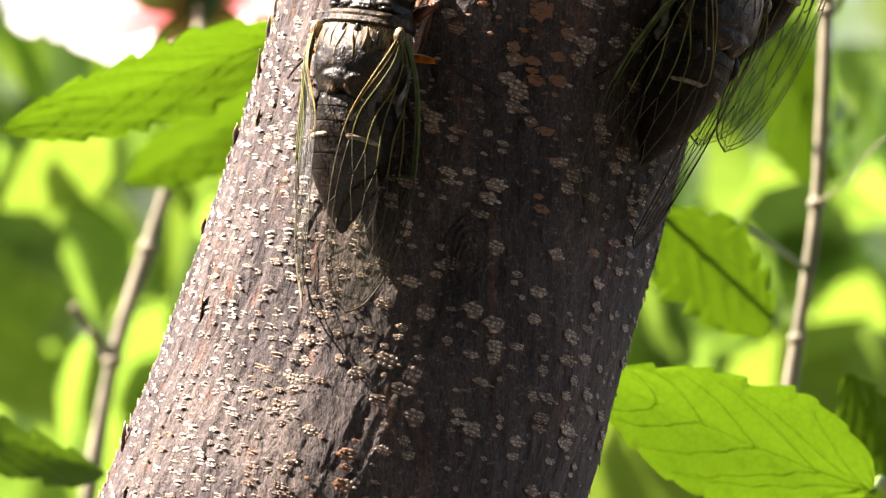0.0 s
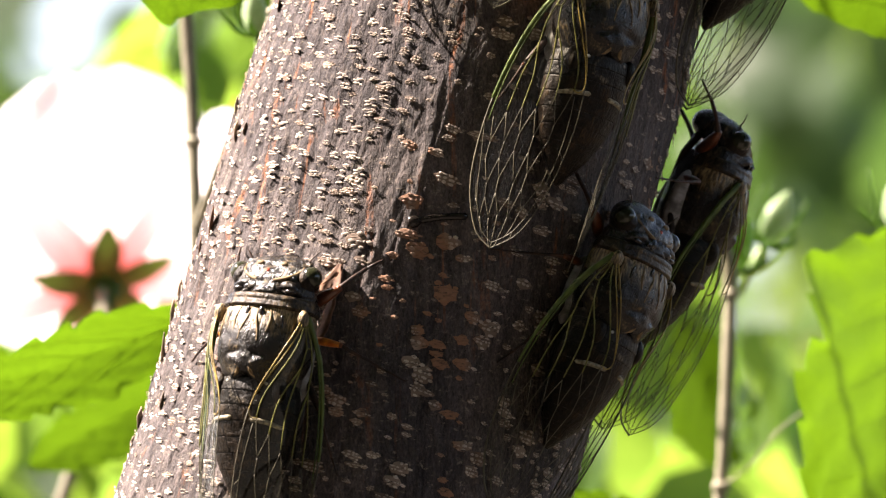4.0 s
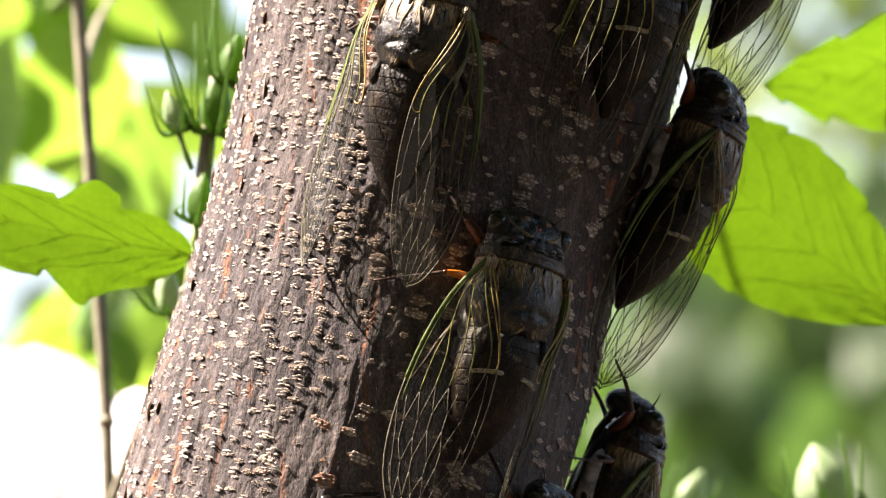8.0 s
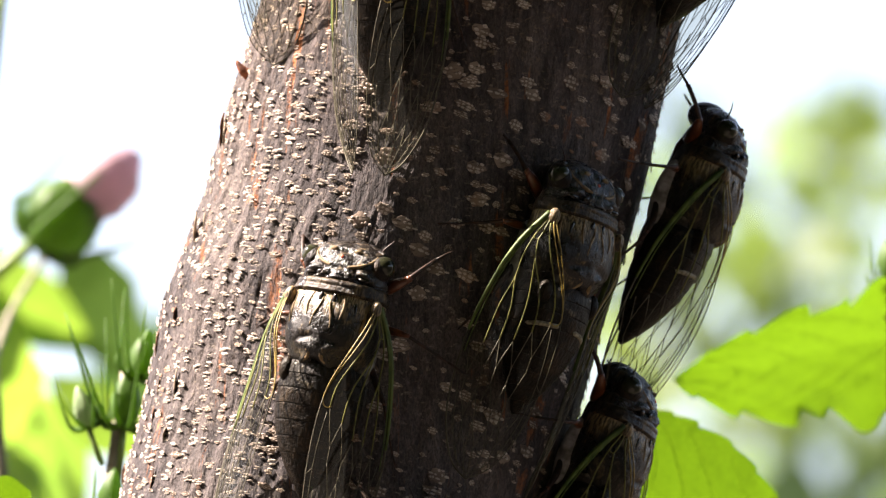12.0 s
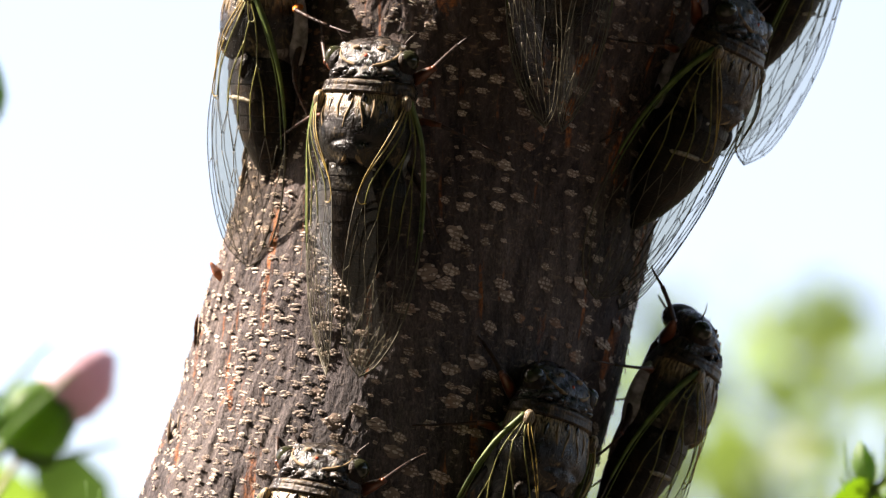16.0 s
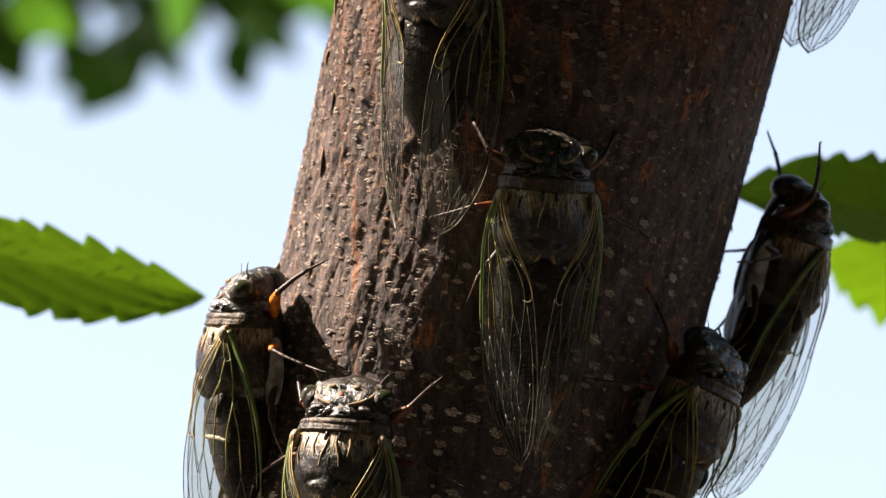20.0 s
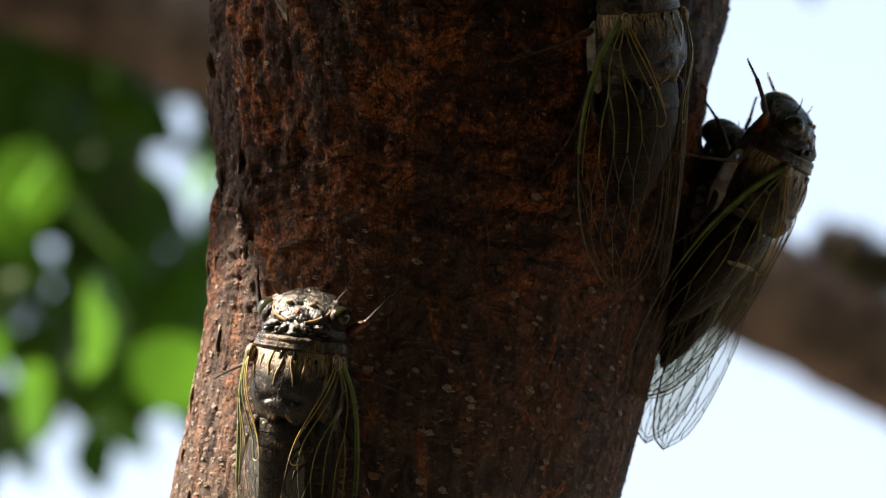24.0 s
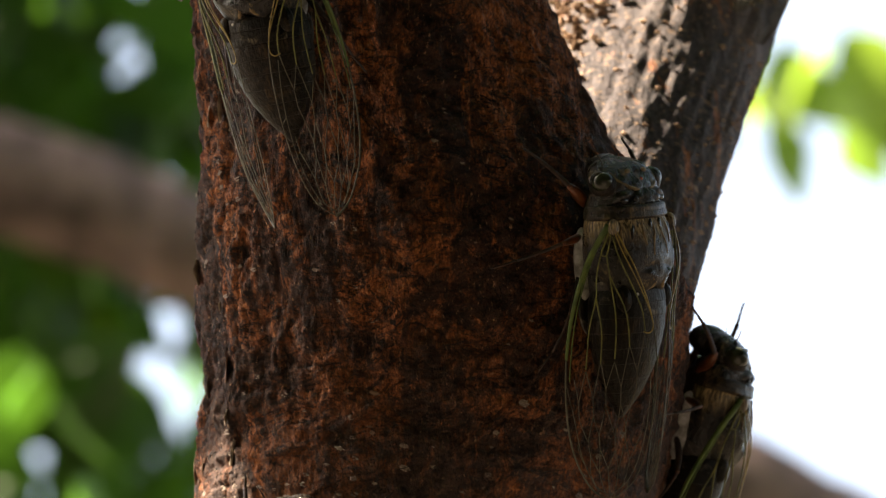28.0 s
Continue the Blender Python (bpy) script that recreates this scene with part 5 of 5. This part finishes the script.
stem(right, [(0.1475, 1.7200, 1.7832), (0.1657, 1.7300, 1.7660), (0.1935, 1.7500, 1.7452)], 0.0009)
stem(right, [(0.1165, 1.7600, 1.6859), (0.1259, 1.7600, 1.6681), (0.1840, 1.7500, 1.6507)], 0.0009)
leaf(right, (0.0822, 1.62, 1.567), (0.0268, 1.6, 1.5895), 0.0122, 0, 9, 0.1, (0.0876, 1.66, 1.5652), seed=1, bite=0.55, face=(0.22, -0.86, -0.46))
leaf(right, (0.0908, 1.7, 1.5662), (0.0812, 1.7, 1.594), 0.0075, 0, 7, 0.1, (0.0876, 1.66, 1.5652), seed=15, label="small pale leaf catching the sun")
leaf(right, (0.1290, 1.7500, 1.6824), (0.0985, 1.7300, 1.6118), 0.0340, 0, 9, 0.2, (0.1844, 1.7500, 1.6860), seed=2, bite=0.45, face=(0.3, -0.75, -0.60))
leaf(right, (0.0435, 1.7200, 1.6280), (0.0664, 1.7300, 1.6030), 0.0100, 0, 7, 0.15, (0.0769, 1.7800, 1.6198), seed=3)
leaf(right, (0.1291, 1.6720, 1.7145), (0.0827, 1.6500, 1.7492), 0.0155, 0, 9, 0.0, (0.1352, 1.7000, 1.7080), shape=(0.85, 0.55), seed=8, bite=0.25, face=(0.135, -0.565, -0.36), label="broad green leaf with clear ribs, sun behind it")
leaf(right, (0.1646, 1.7400, 1.7835), (0.1029, 1.7000, 1.7660), 0.0138, -12, 6, 0.25, (0.1740, 1.7400, 1.7794), seed=9, face=(0.24, -0.84, -0.48))
leaf(right, (0.1767, 1.6600, 1.9025), (0.1227, 1.6400, 1.9034), 0.0135, 22, 7, 0.1, (0.2033, 1.7500, 1.9268), seed=11, face=(0.1, -0.9, 0.4), label="dull green toothed leaf turned from the sun")
leaf(right, (0.1790, 1.8000, 1.9240), (0.1520, 1.7800, 1.9260), 0.0100, 0, 5, 0.2, (0.2033, 1.7500, 1.9268), seed=14)
leaf(right, (0.0835, 1.9, 1.6942), (0.0832, 1.84, 1.6473), 0.0190, 0, 6, 0.1, (0.0809, 1.7800, 1.6748), seed=12, face=(0.55, -0.70, -0.45))
leaf(right, (0.0882, 1.9500, 1.6509), (0.0779, 1.9500, 1.6862), 0.010, 30, 6, 0.1, (0.0787, 1.7800, 1.6341), seed=13)
bud(right, (0.1197, 1.7600, 1.6841), (-0.25, 0.05, 1), 0.0165, "pale green bud with thin bracts", 8, pale=True, fat=1.45)
bud(right, (0.0828, 1.8000, 1.6816), (0.1, 0, 1), 0.014, "light green bud at a stem tip", 9)
bud(right, (0.0899, 1.8200, 1.6897), (0.5, 0, 1), 0.013, "yellow-green bud with spreading bracts", 7, pale=True)
bud(right, (0.1487, 1.7200, 1.7891), (-0.1, 0, 1), 0.010, "green bud beside a leaf", 7)


# ---- shrubs and trees behind, as loose foliage ----
def foliage(name, count, box, depth, size, material, label, seed, kind_of="foliage", holes=0.0, grain=1.0, slope=None):
    """Loose leaves scattered through a box seen at that depth; holes leaves gaps between clumps."""
    rnd = np.random.RandomState(seed)
    x0, x1, z0, z1 = box
    pts = rnd.rand(count * 3, 3) * np.array([x1 - x0, depth[1] - depth[0], z1 - z0]) + np.array([x0, depth[0], z0])
    keep = layered((pts - pts.min(0)) * np.array([1, 0.5, 1]) * (9.0 / (size * 12)) * grain, 80 + seed, 2) > holes
    if slope is not None:
        fall = pts[:, 2] - 1.2007 * (0.08 - pts[:, 0])  # where the leaf's shadow strikes the trunk, and beside it
        across = 0.122 * pts[:, 0] + 0.9925 * pts[:, 1]
        # Gaps cut to let sun reach the crotch, the trunk's edge and a leaf.
        gap = (across > 1.725) & (fall < 2.14) | (across > 1.482) & (across < 1.585) & (fall < 2.10) | (across > 1.438) & (across < 1.658) & (fall > 2.03) & (fall < 2.28)
        keep &= (fall > slope) & ~gap
    pts = pts[keep][:count]
    verts, faces = [], []
    shape = np.array([(0, 0), (0.28, 0.22), (0.36, 0.5), (0.2, 0.8), (0, 1.05), (-0.2, 0.8), (-0.36, 0.5), (-0.28, 0.22)])
    for p in pts:
        q = Euler((rnd.uniform(-1.0, 0.6), rnd.uniform(-0.9, 0.9), rnd.uniform(0, 6.28))).to_matrix()
        s = size * rnd.uniform(0.6, 1.3)
        k = len(verts)
        for a, b in shape:
            verts.append(tuple(Vector(p) + q @ Vector((a * s, 0.16 * abs(a) * s - 0.1 * b * b * s, -b * s))))
        faces += [(k, k + 1, k + 7), (k + 1, k + 2, k + 6, k + 7), (k + 2, k + 3, k + 5, k + 6), (k + 3, k + 4, k + 5)]
    ob = part(name, mesh(name, verts, faces), material)
    return tagged(ob, label, kind_of, kind="stuff")


foliage("shrub_foliage", 260, (-0.206, 0.035, 1.546, 1.796), (2.2, 2.8), 0.055, LEAF_FAR, "bright backlit shrub leaves behind the trunk", 1, holes=0.46)
foliage("shrub_foliage", 170, (0.019, 0.306, 1.548, 1.739), (2.2, 2.9), 0.055, LEAF_FAR, "bright green shrub leaves, soft with distance", 2, holes=0.50)
foliage("shrub_foliage", 60, (-0.153, -0.029, 1.838, 1.917), (2.1, 2.5), 0.05, LEAF_FAR, "light green shrub leaves behind the stem", 3, holes=0.45)
foliage("shrub_foliage", 34, (-0.053, -0.019, 1.759, 1.812), (2.15, 2.35), 0.030, LEAF_FAR, "small green shrub leaves beside the trunk", 18, holes=0.3)
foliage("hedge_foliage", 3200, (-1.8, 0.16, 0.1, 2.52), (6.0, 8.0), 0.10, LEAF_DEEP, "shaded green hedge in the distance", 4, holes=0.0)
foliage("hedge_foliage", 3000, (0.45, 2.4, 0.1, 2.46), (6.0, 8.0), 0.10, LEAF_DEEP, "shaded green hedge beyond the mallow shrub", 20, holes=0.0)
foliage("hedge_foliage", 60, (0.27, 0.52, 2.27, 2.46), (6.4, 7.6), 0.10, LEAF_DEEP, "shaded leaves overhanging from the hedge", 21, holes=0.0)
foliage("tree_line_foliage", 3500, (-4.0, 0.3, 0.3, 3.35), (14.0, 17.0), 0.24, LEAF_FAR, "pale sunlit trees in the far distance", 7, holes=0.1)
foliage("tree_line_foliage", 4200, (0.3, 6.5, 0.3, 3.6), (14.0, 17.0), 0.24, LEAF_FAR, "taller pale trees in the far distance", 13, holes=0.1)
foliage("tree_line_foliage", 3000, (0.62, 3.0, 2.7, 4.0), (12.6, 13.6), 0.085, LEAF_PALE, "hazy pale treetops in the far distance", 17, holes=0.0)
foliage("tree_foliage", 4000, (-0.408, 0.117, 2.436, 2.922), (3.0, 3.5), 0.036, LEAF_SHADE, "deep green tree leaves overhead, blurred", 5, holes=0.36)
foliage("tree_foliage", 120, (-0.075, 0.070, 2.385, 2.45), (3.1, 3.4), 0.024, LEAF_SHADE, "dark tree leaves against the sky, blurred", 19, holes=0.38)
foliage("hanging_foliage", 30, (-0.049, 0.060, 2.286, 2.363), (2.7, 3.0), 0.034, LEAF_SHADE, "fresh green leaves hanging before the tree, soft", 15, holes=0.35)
foliage("tree_foliage", 40, (0.326, 0.470, 2.586, 2.855), (3.2, 3.5), 0.04, LEAF_FAR, "sunlit leaf spray against the sky", 6, holes=0.5)


def wall(name, x0, x1, y0, y1, top):
    v = [(x, y, z) for z in (0, top) for x, y in ((x0, y0), (x1, y0), (x1, y1), (x0, y1))]
    f = [(3, 2, 1, 0), (4, 5, 6, 7), (0, 1, 5, 4), (1, 2, 6, 5), (2, 3, 7, 6), (3, 0, 4, 7)]
    tagged(part(name, mesh(name, v, f, False), PLASTER), "plain dark wall, unseen, added to cut the fill light", "wall", kind="structure")


# Out of view: invented walls that limit sky light on the trunk's shaded side.
wall("wall_south", -5.0, 4.4, -3.4, -3.1, 3.6)
wall("wall_east", 4.1, 4.4, -3.1, 1.6, 2.0)
wall("wall_west", -5.0, -4.7, -3.1, 1.0, 4.6)
# Unseen leaves, added only to block sun and sky light from the upper trunk.
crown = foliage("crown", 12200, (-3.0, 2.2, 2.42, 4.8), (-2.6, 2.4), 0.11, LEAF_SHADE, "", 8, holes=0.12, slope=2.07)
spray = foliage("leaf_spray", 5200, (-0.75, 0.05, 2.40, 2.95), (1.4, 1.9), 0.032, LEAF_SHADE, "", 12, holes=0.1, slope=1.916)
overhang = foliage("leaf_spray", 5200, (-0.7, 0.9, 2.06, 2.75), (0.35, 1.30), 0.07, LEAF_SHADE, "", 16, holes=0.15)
for ob in (crown, spray, overhang):
    ob.parent = tree
    del ob["category"]

# ---- lenticels: the pale raised dots of the bark ----


def lenticel_mesh(seed):
    """A ragged corky dot: a low dull pad (the first faces) under rows of pale broken crumbs, parted by slits across."""
    rnd = random.Random(seed)

    def rim(a):
        return (abs(math.cos(a)) ** 1.5 + abs(math.sin(a)) ** 1.5) ** -0.667

    n = 14
    verts = []
    ragged = [rnd.uniform(0.70, 1.12) for _ in range(n)]
    for q, h in ((1.08, -0.3), (0.92, 0.1)):
        verts += [(q * r * math.cos(a), q * r * math.sin(a), h) for a, r in ((2 * math.pi * j / n, rim(2 * math.pi * j / n) * ragged[j]) for j in range(n))]
    verts.append((0, 0, 0.12))
    faces = [(j, (j + 1) % n, n + (j + 1) % n, n + j) for j in range(n)] + [(n + j, n + (j + 1) % n, 2 * n) for j in range(n)]
    rows = 3 + seed % 2
    for i in range(rows):
        y = (i + 0.5) / rows * 1.8 - 0.9 + rnd.uniform(-0.06, 0.06)
        reach = max(1 - abs(y) ** 1.5, 0.05) ** 0.667 * rnd.uniform(0.75, 1.05)
        x = -reach
        while x < reach - 0.12:
            w = rnd.uniform(0.10, 0.34)
            if rnd.random() < 0.87:
                cx, cy, top = x + w, y + rnd.uniform(-0.08, 0.08), rnd.uniform(0.3, 1.0)
                half = 0.9 / rows * rnd.uniform(0.55, 1.05)
                loop = [(cx + w * math.cos(a) * rnd.uniform(0.75, 1.15), cy + half * math.sin(a) * rnd.uniform(0.7, 1.15)) for a in (0.4, 1.6, 2.7, 3.7, 4.8, 5.7)]
                k = len(verts)
                verts += [(px, py, -0.05) for px, py in loop]
                verts += [(cx + (px - cx) * 0.72, cy + (py - cy) * 0.66, top * rnd.uniform(0.7, 1.1)) for px, py in loop] + [(cx, cy, top * 0.9)]
                for j in range(6):
                    m = (j + 1) % 6
                    faces += [(k + j, k + m, k + 6 + m, k + 6 + j), (k + 6 + j, k + 6 + m, k + 12)]
            x += 2 * w + 0.03
    return verts, faces


PADS = 28


def crumb_mesh(seed):
    """A corky dot broken up into crumbs."""
    rnd = random.Random(seed + 100)
    verts, faces = [], []
    for k in range(9):
        y = rnd.uniform(-0.9, 0.9)
        x = rnd.uniform(-1, 1) * (1 - abs(y) * 0.8)
        r, b = rnd.uniform(0.16, 0.42), len(verts)
        for j in range(6):
            a = 2 * math.pi * j / 6 + k
            q = r * rnd.uniform(0.7, 1.3)
            verts.append((x + 1.25 * q * math.cos(a), y + 0.85 * q * math.sin(a), -0.2))
        verts.append((x + rnd.uniform(-0.1, 0.1), y + rnd.uniform(-0.1, 0.1), rnd.uniform(0.7, 1.7)))
        faces += [(b + j, b + (j + 1) % 6, b + 6) for j in range(6)]
    return verts, faces


def lenticels():
    rnd = random.Random(77)
    shapes = [lenticel_mesh(s) for s in range(12)] + [crumb_mesh(s) for s in range(12)]
    meshes = [mesh("lenticel", v, f, True) for v, f in shapes]

    def two_tone(me, tones):
        me.materials.append(LENTICEL)
        me.materials.append(LENTICEL_PAD)
        me.polygons.foreach_set("material_index", tones)

    pads = [PADS] * 12 + [0] * 12
    for me, p in zip(meshes, pads):
        two_tone(me, [1] * p + [0] * (len(me.polygons) - p))
    spots = []
    # large dots, loosely in columns, on the face of the trunk
    for c in range(18):
        slip, crowd = rnd.uniform(0, 0.004), rnd.uniform(0.62, 0.9)
        z = 1.55 + slip
        while z < 2.05:
            turn = radians(-20 + c * 6.6 + rnd.gauss(0, 1.5))
            high = min(max((z - 1.785) / 0.08, 0), 1)
            fork = min(max((z - 1.915) / 0.03, 0), 1)
            if rnd.random() < crowd * (1 - 0.93 * fork):
                w = (0.6 + 1.75 * rnd.random() ** 1.8) * (1 - 0.5 * high)
                h = w * rnd.uniform(0.42, 0.85)
                spots.append((turn, z, w * MM, h * MM, rnd.randrange(12)))
                if rnd.random() < 0.16:
                    spots.append((turn + rnd.uniform(-0.02, 0.02), z - (h + 0.8) * MM, w * 0.8 * MM, h * 0.8 * MM, rnd.randrange(12)))
            z += rnd.uniform(0.0020, 0.0050)
    # smaller ones, close together in upright rows, towards the weathered side
    for c in range(19):
        z = 1.55 + rnd.uniform(0, 0.003)
        while z < 2.05:
            turn = radians(-104 + c * 4.75 + rnd.gauss(0, 0.75))
            high = min(max((z - 1.785) / 0.08, 0), 1)
            fork = min(max((z - 1.915) / 0.03, 0), 1)
            w = rnd.uniform(0.8, 1.6) * (1 - 0.35 * high)
            h = w * rnd.uniform(0.34, 0.6)
            if rnd.random() < 0.86 * (1 - 0.9 * fork):
                spots.append((turn, z, w * MM, h * MM, rnd.randrange(12) + (12 if rnd.random() < 0.82 else 0)))
            z += rnd.uniform(0.0016, 0.0030)
    pos = on_trunk(np.array([s[0] for s in spots]), np.array([s[1] for s in spots]), 0.0002)
    rest_v, rest_f, rest_pads = [], [], []
    single = 0
    for (turn, z, w, h, k), p in zip(spots, pos):
        n = Vector((math.sin(turn), -math.cos(turn), math.cos(turn) * lean_at(z))).normalized()
        up = Vector((0.27 + rnd.uniform(-0.16, 0.16), 0, 1)).normalized()
        x = up.cross(n).normalized()
        up = n.cross(x)
        m = Matrix((x * w, up * h, n * (0.00008 + 0.05 * w))).transposed().to_4x4()
        m.translation = Vector(p)
        if 1.70 < z < 1.83 and -0.2 < turn < 0.75 and single < 300:
            ob = part("lenticel", meshes[k], LENTICEL, tree)
            ob.matrix_basis = m
            single += 1
        else:
            b = len(rest_v)
            rest_v += [tuple(m @ Vector(v)) for v in shapes[k][0]]
            rest_f += [tuple(i + b for i in f) for f in shapes[k][1]]
            rest_pads += [1] * pads[k] + [0] * (len(shapes[k][1]) - pads[k])
    # crumbling bark in the crotch of the fork, and dots along the side limb
    rows = np.array(LIMB)
    crumb_v, crumb_f, dot_v, dot_f = [], [], [], []
    for k in range(2300):
        crumb = k < 1900
        z = 1.996 + 0.085 * rnd.random() if crumb else 1.95 + 0.12 * rnd.random()
        turn = radians(rnd.triangular(-100, min(-12 + 900 * (z - 2.03), 8), -50) if crumb else rnd.uniform(-10, 85))
        cx, hw, cy = (float(np.interp(z, rows[:, 0], rows[:, c])) for c in (1, 2, 3))
        n = Vector((math.sin(turn), -math.cos(turn), 0))
        x = Vector((rnd.uniform(-0.8, 0.8) if crumb else 0.3, rnd.uniform(-0.5, 0.5) if crumb else 0, 1)).cross(n).normalized()
        up = n.cross(x)
        w = rnd.uniform(0.25, 1.0) * MM if crumb else rnd.uniform(0.3, 0.7) * MM
        m = Matrix((x * w, up * w * rnd.uniform(0.4, 0.9), n * (rnd.uniform(0.6, 1.8) * w if crumb else 0.0004))).transposed().to_4x4()
        m.translation = Vector(limb_bent([Vector((cx, cy, z)) + n * (hw + 0.0003)])[0])
        into_v, into_f = (crumb_v, crumb_f) if crumb else (dot_v, dot_f)
        b = len(into_v)
        into_v += [tuple(m @ (Vector(v) + Vector((rnd.uniform(-0.3, 0.3), rnd.uniform(-0.3, 0.3), rnd.uniform(-0.3, 0.3))) * crumb)) for v in shapes[k % 12][0]]
        into_f += [tuple(i + b for i in f) for f in shapes[k % 12][1]]
    part("bark_crumb", mesh("bark_crumb", crumb_v, crumb_f), CRUMB, tree, "tan crumbling bark in the crotch")["kind"] = "stuff"
    part("limb_dot", mesh("limb_dot", dot_v, dot_f), CRUMB, tree, "small pale dots along the side limb")["kind"] = "stuff"
    rest = mesh("lenticel_rest", rest_v, rest_f)
    two_tone(rest, rest_pads)
    part("lenticel", rest, LENTICEL, tree, "pale corky dots in rows on the bark")["kind"] = "stuff"


lenticels()


# ---- what moves ----
def motions():
    steps = [
        (0, (0.1665, 1.5445, 1.9790), (0.2316, 0.0033, 0.9728), 95), (22.0, (0.1665, 1.5445, 1.9790), (0.2316, 0.0033, 0.9728), 95), (22.8, (0.1610, 1.5444, 1.9675), (0.2512, 0.0050, 0.9679), 95), (23.6, (0.1501, 1.5356, 1.9517), (0.3782, -0.0059, 0.9257), 85), (24.5, (0.1402, 1.5246, 1.9430), (0.5434, -0.0140, 0.8394), 72), (24.7, (0.1399, 1.5231, 1.9355), (0.4727, -0.0121, 0.8811), 70),
        (24.9, (0.1360, 1.5232, 1.9270), (0.3965, -0.0095, 0.9180), 70), (25.1, (0.1326, 1.5202, 1.9228), (0.3911, -0.0093, 0.9203), 66), (25.4, (0.1297, 1.5172, 1.9141), (0.3815, -0.0087, 0.9243), 62), (25.6, (0.1291, 1.5172, 1.9130), (0.3815, -0.0087, 0.9243), 62), (25.8, (0.1277, 1.5173, 1.9073), (0.3456, -0.0093, 0.9383), 62),
        (26.0, (0.1267, 1.5189, 1.9023), (0.3455, -0.0090, 0.9384), 64), (26.2, (0.1250, 1.5204, 1.8960), (0.3258, -0.0087, 0.9454), 66), (26.4, (0.1240, 1.5220, 1.8921), (0.3257, -0.0082, 0.9454), 68), (26.8, (0.1225, 1.5317, 1.8860), (0.3254, -0.0039, 0.9456), 80), (28, (0.1203, 1.5400, 1.8761), (0.3250, 0.0000, 0.9457), 90),
    ]
    walk(walker, [(t, stance(c, d, a)) for t, c, d, a in steps])
    creep = [(0, (0.3378, 2.9700, 2.3344)), (24.5, (0.3259, 2.9700, 2.3558)), (25.0, (0.3157, 2.9700, 2.3612)), (25.6, (0.3035, 2.9700, 2.3708)), (26.0, (0.2932, 2.9700, 2.3773)), (26.4, (0.2809, 2.9700, 2.3837)), (26.8, (0.2686, 2.9700, 2.3913)), (28, (0.2418, 2.9700, 2.4053))]
    walk(far_walker, [(t, stance(p, (-0.9, 0, 0.45), 25, False)) for t, p in creep])


motions()
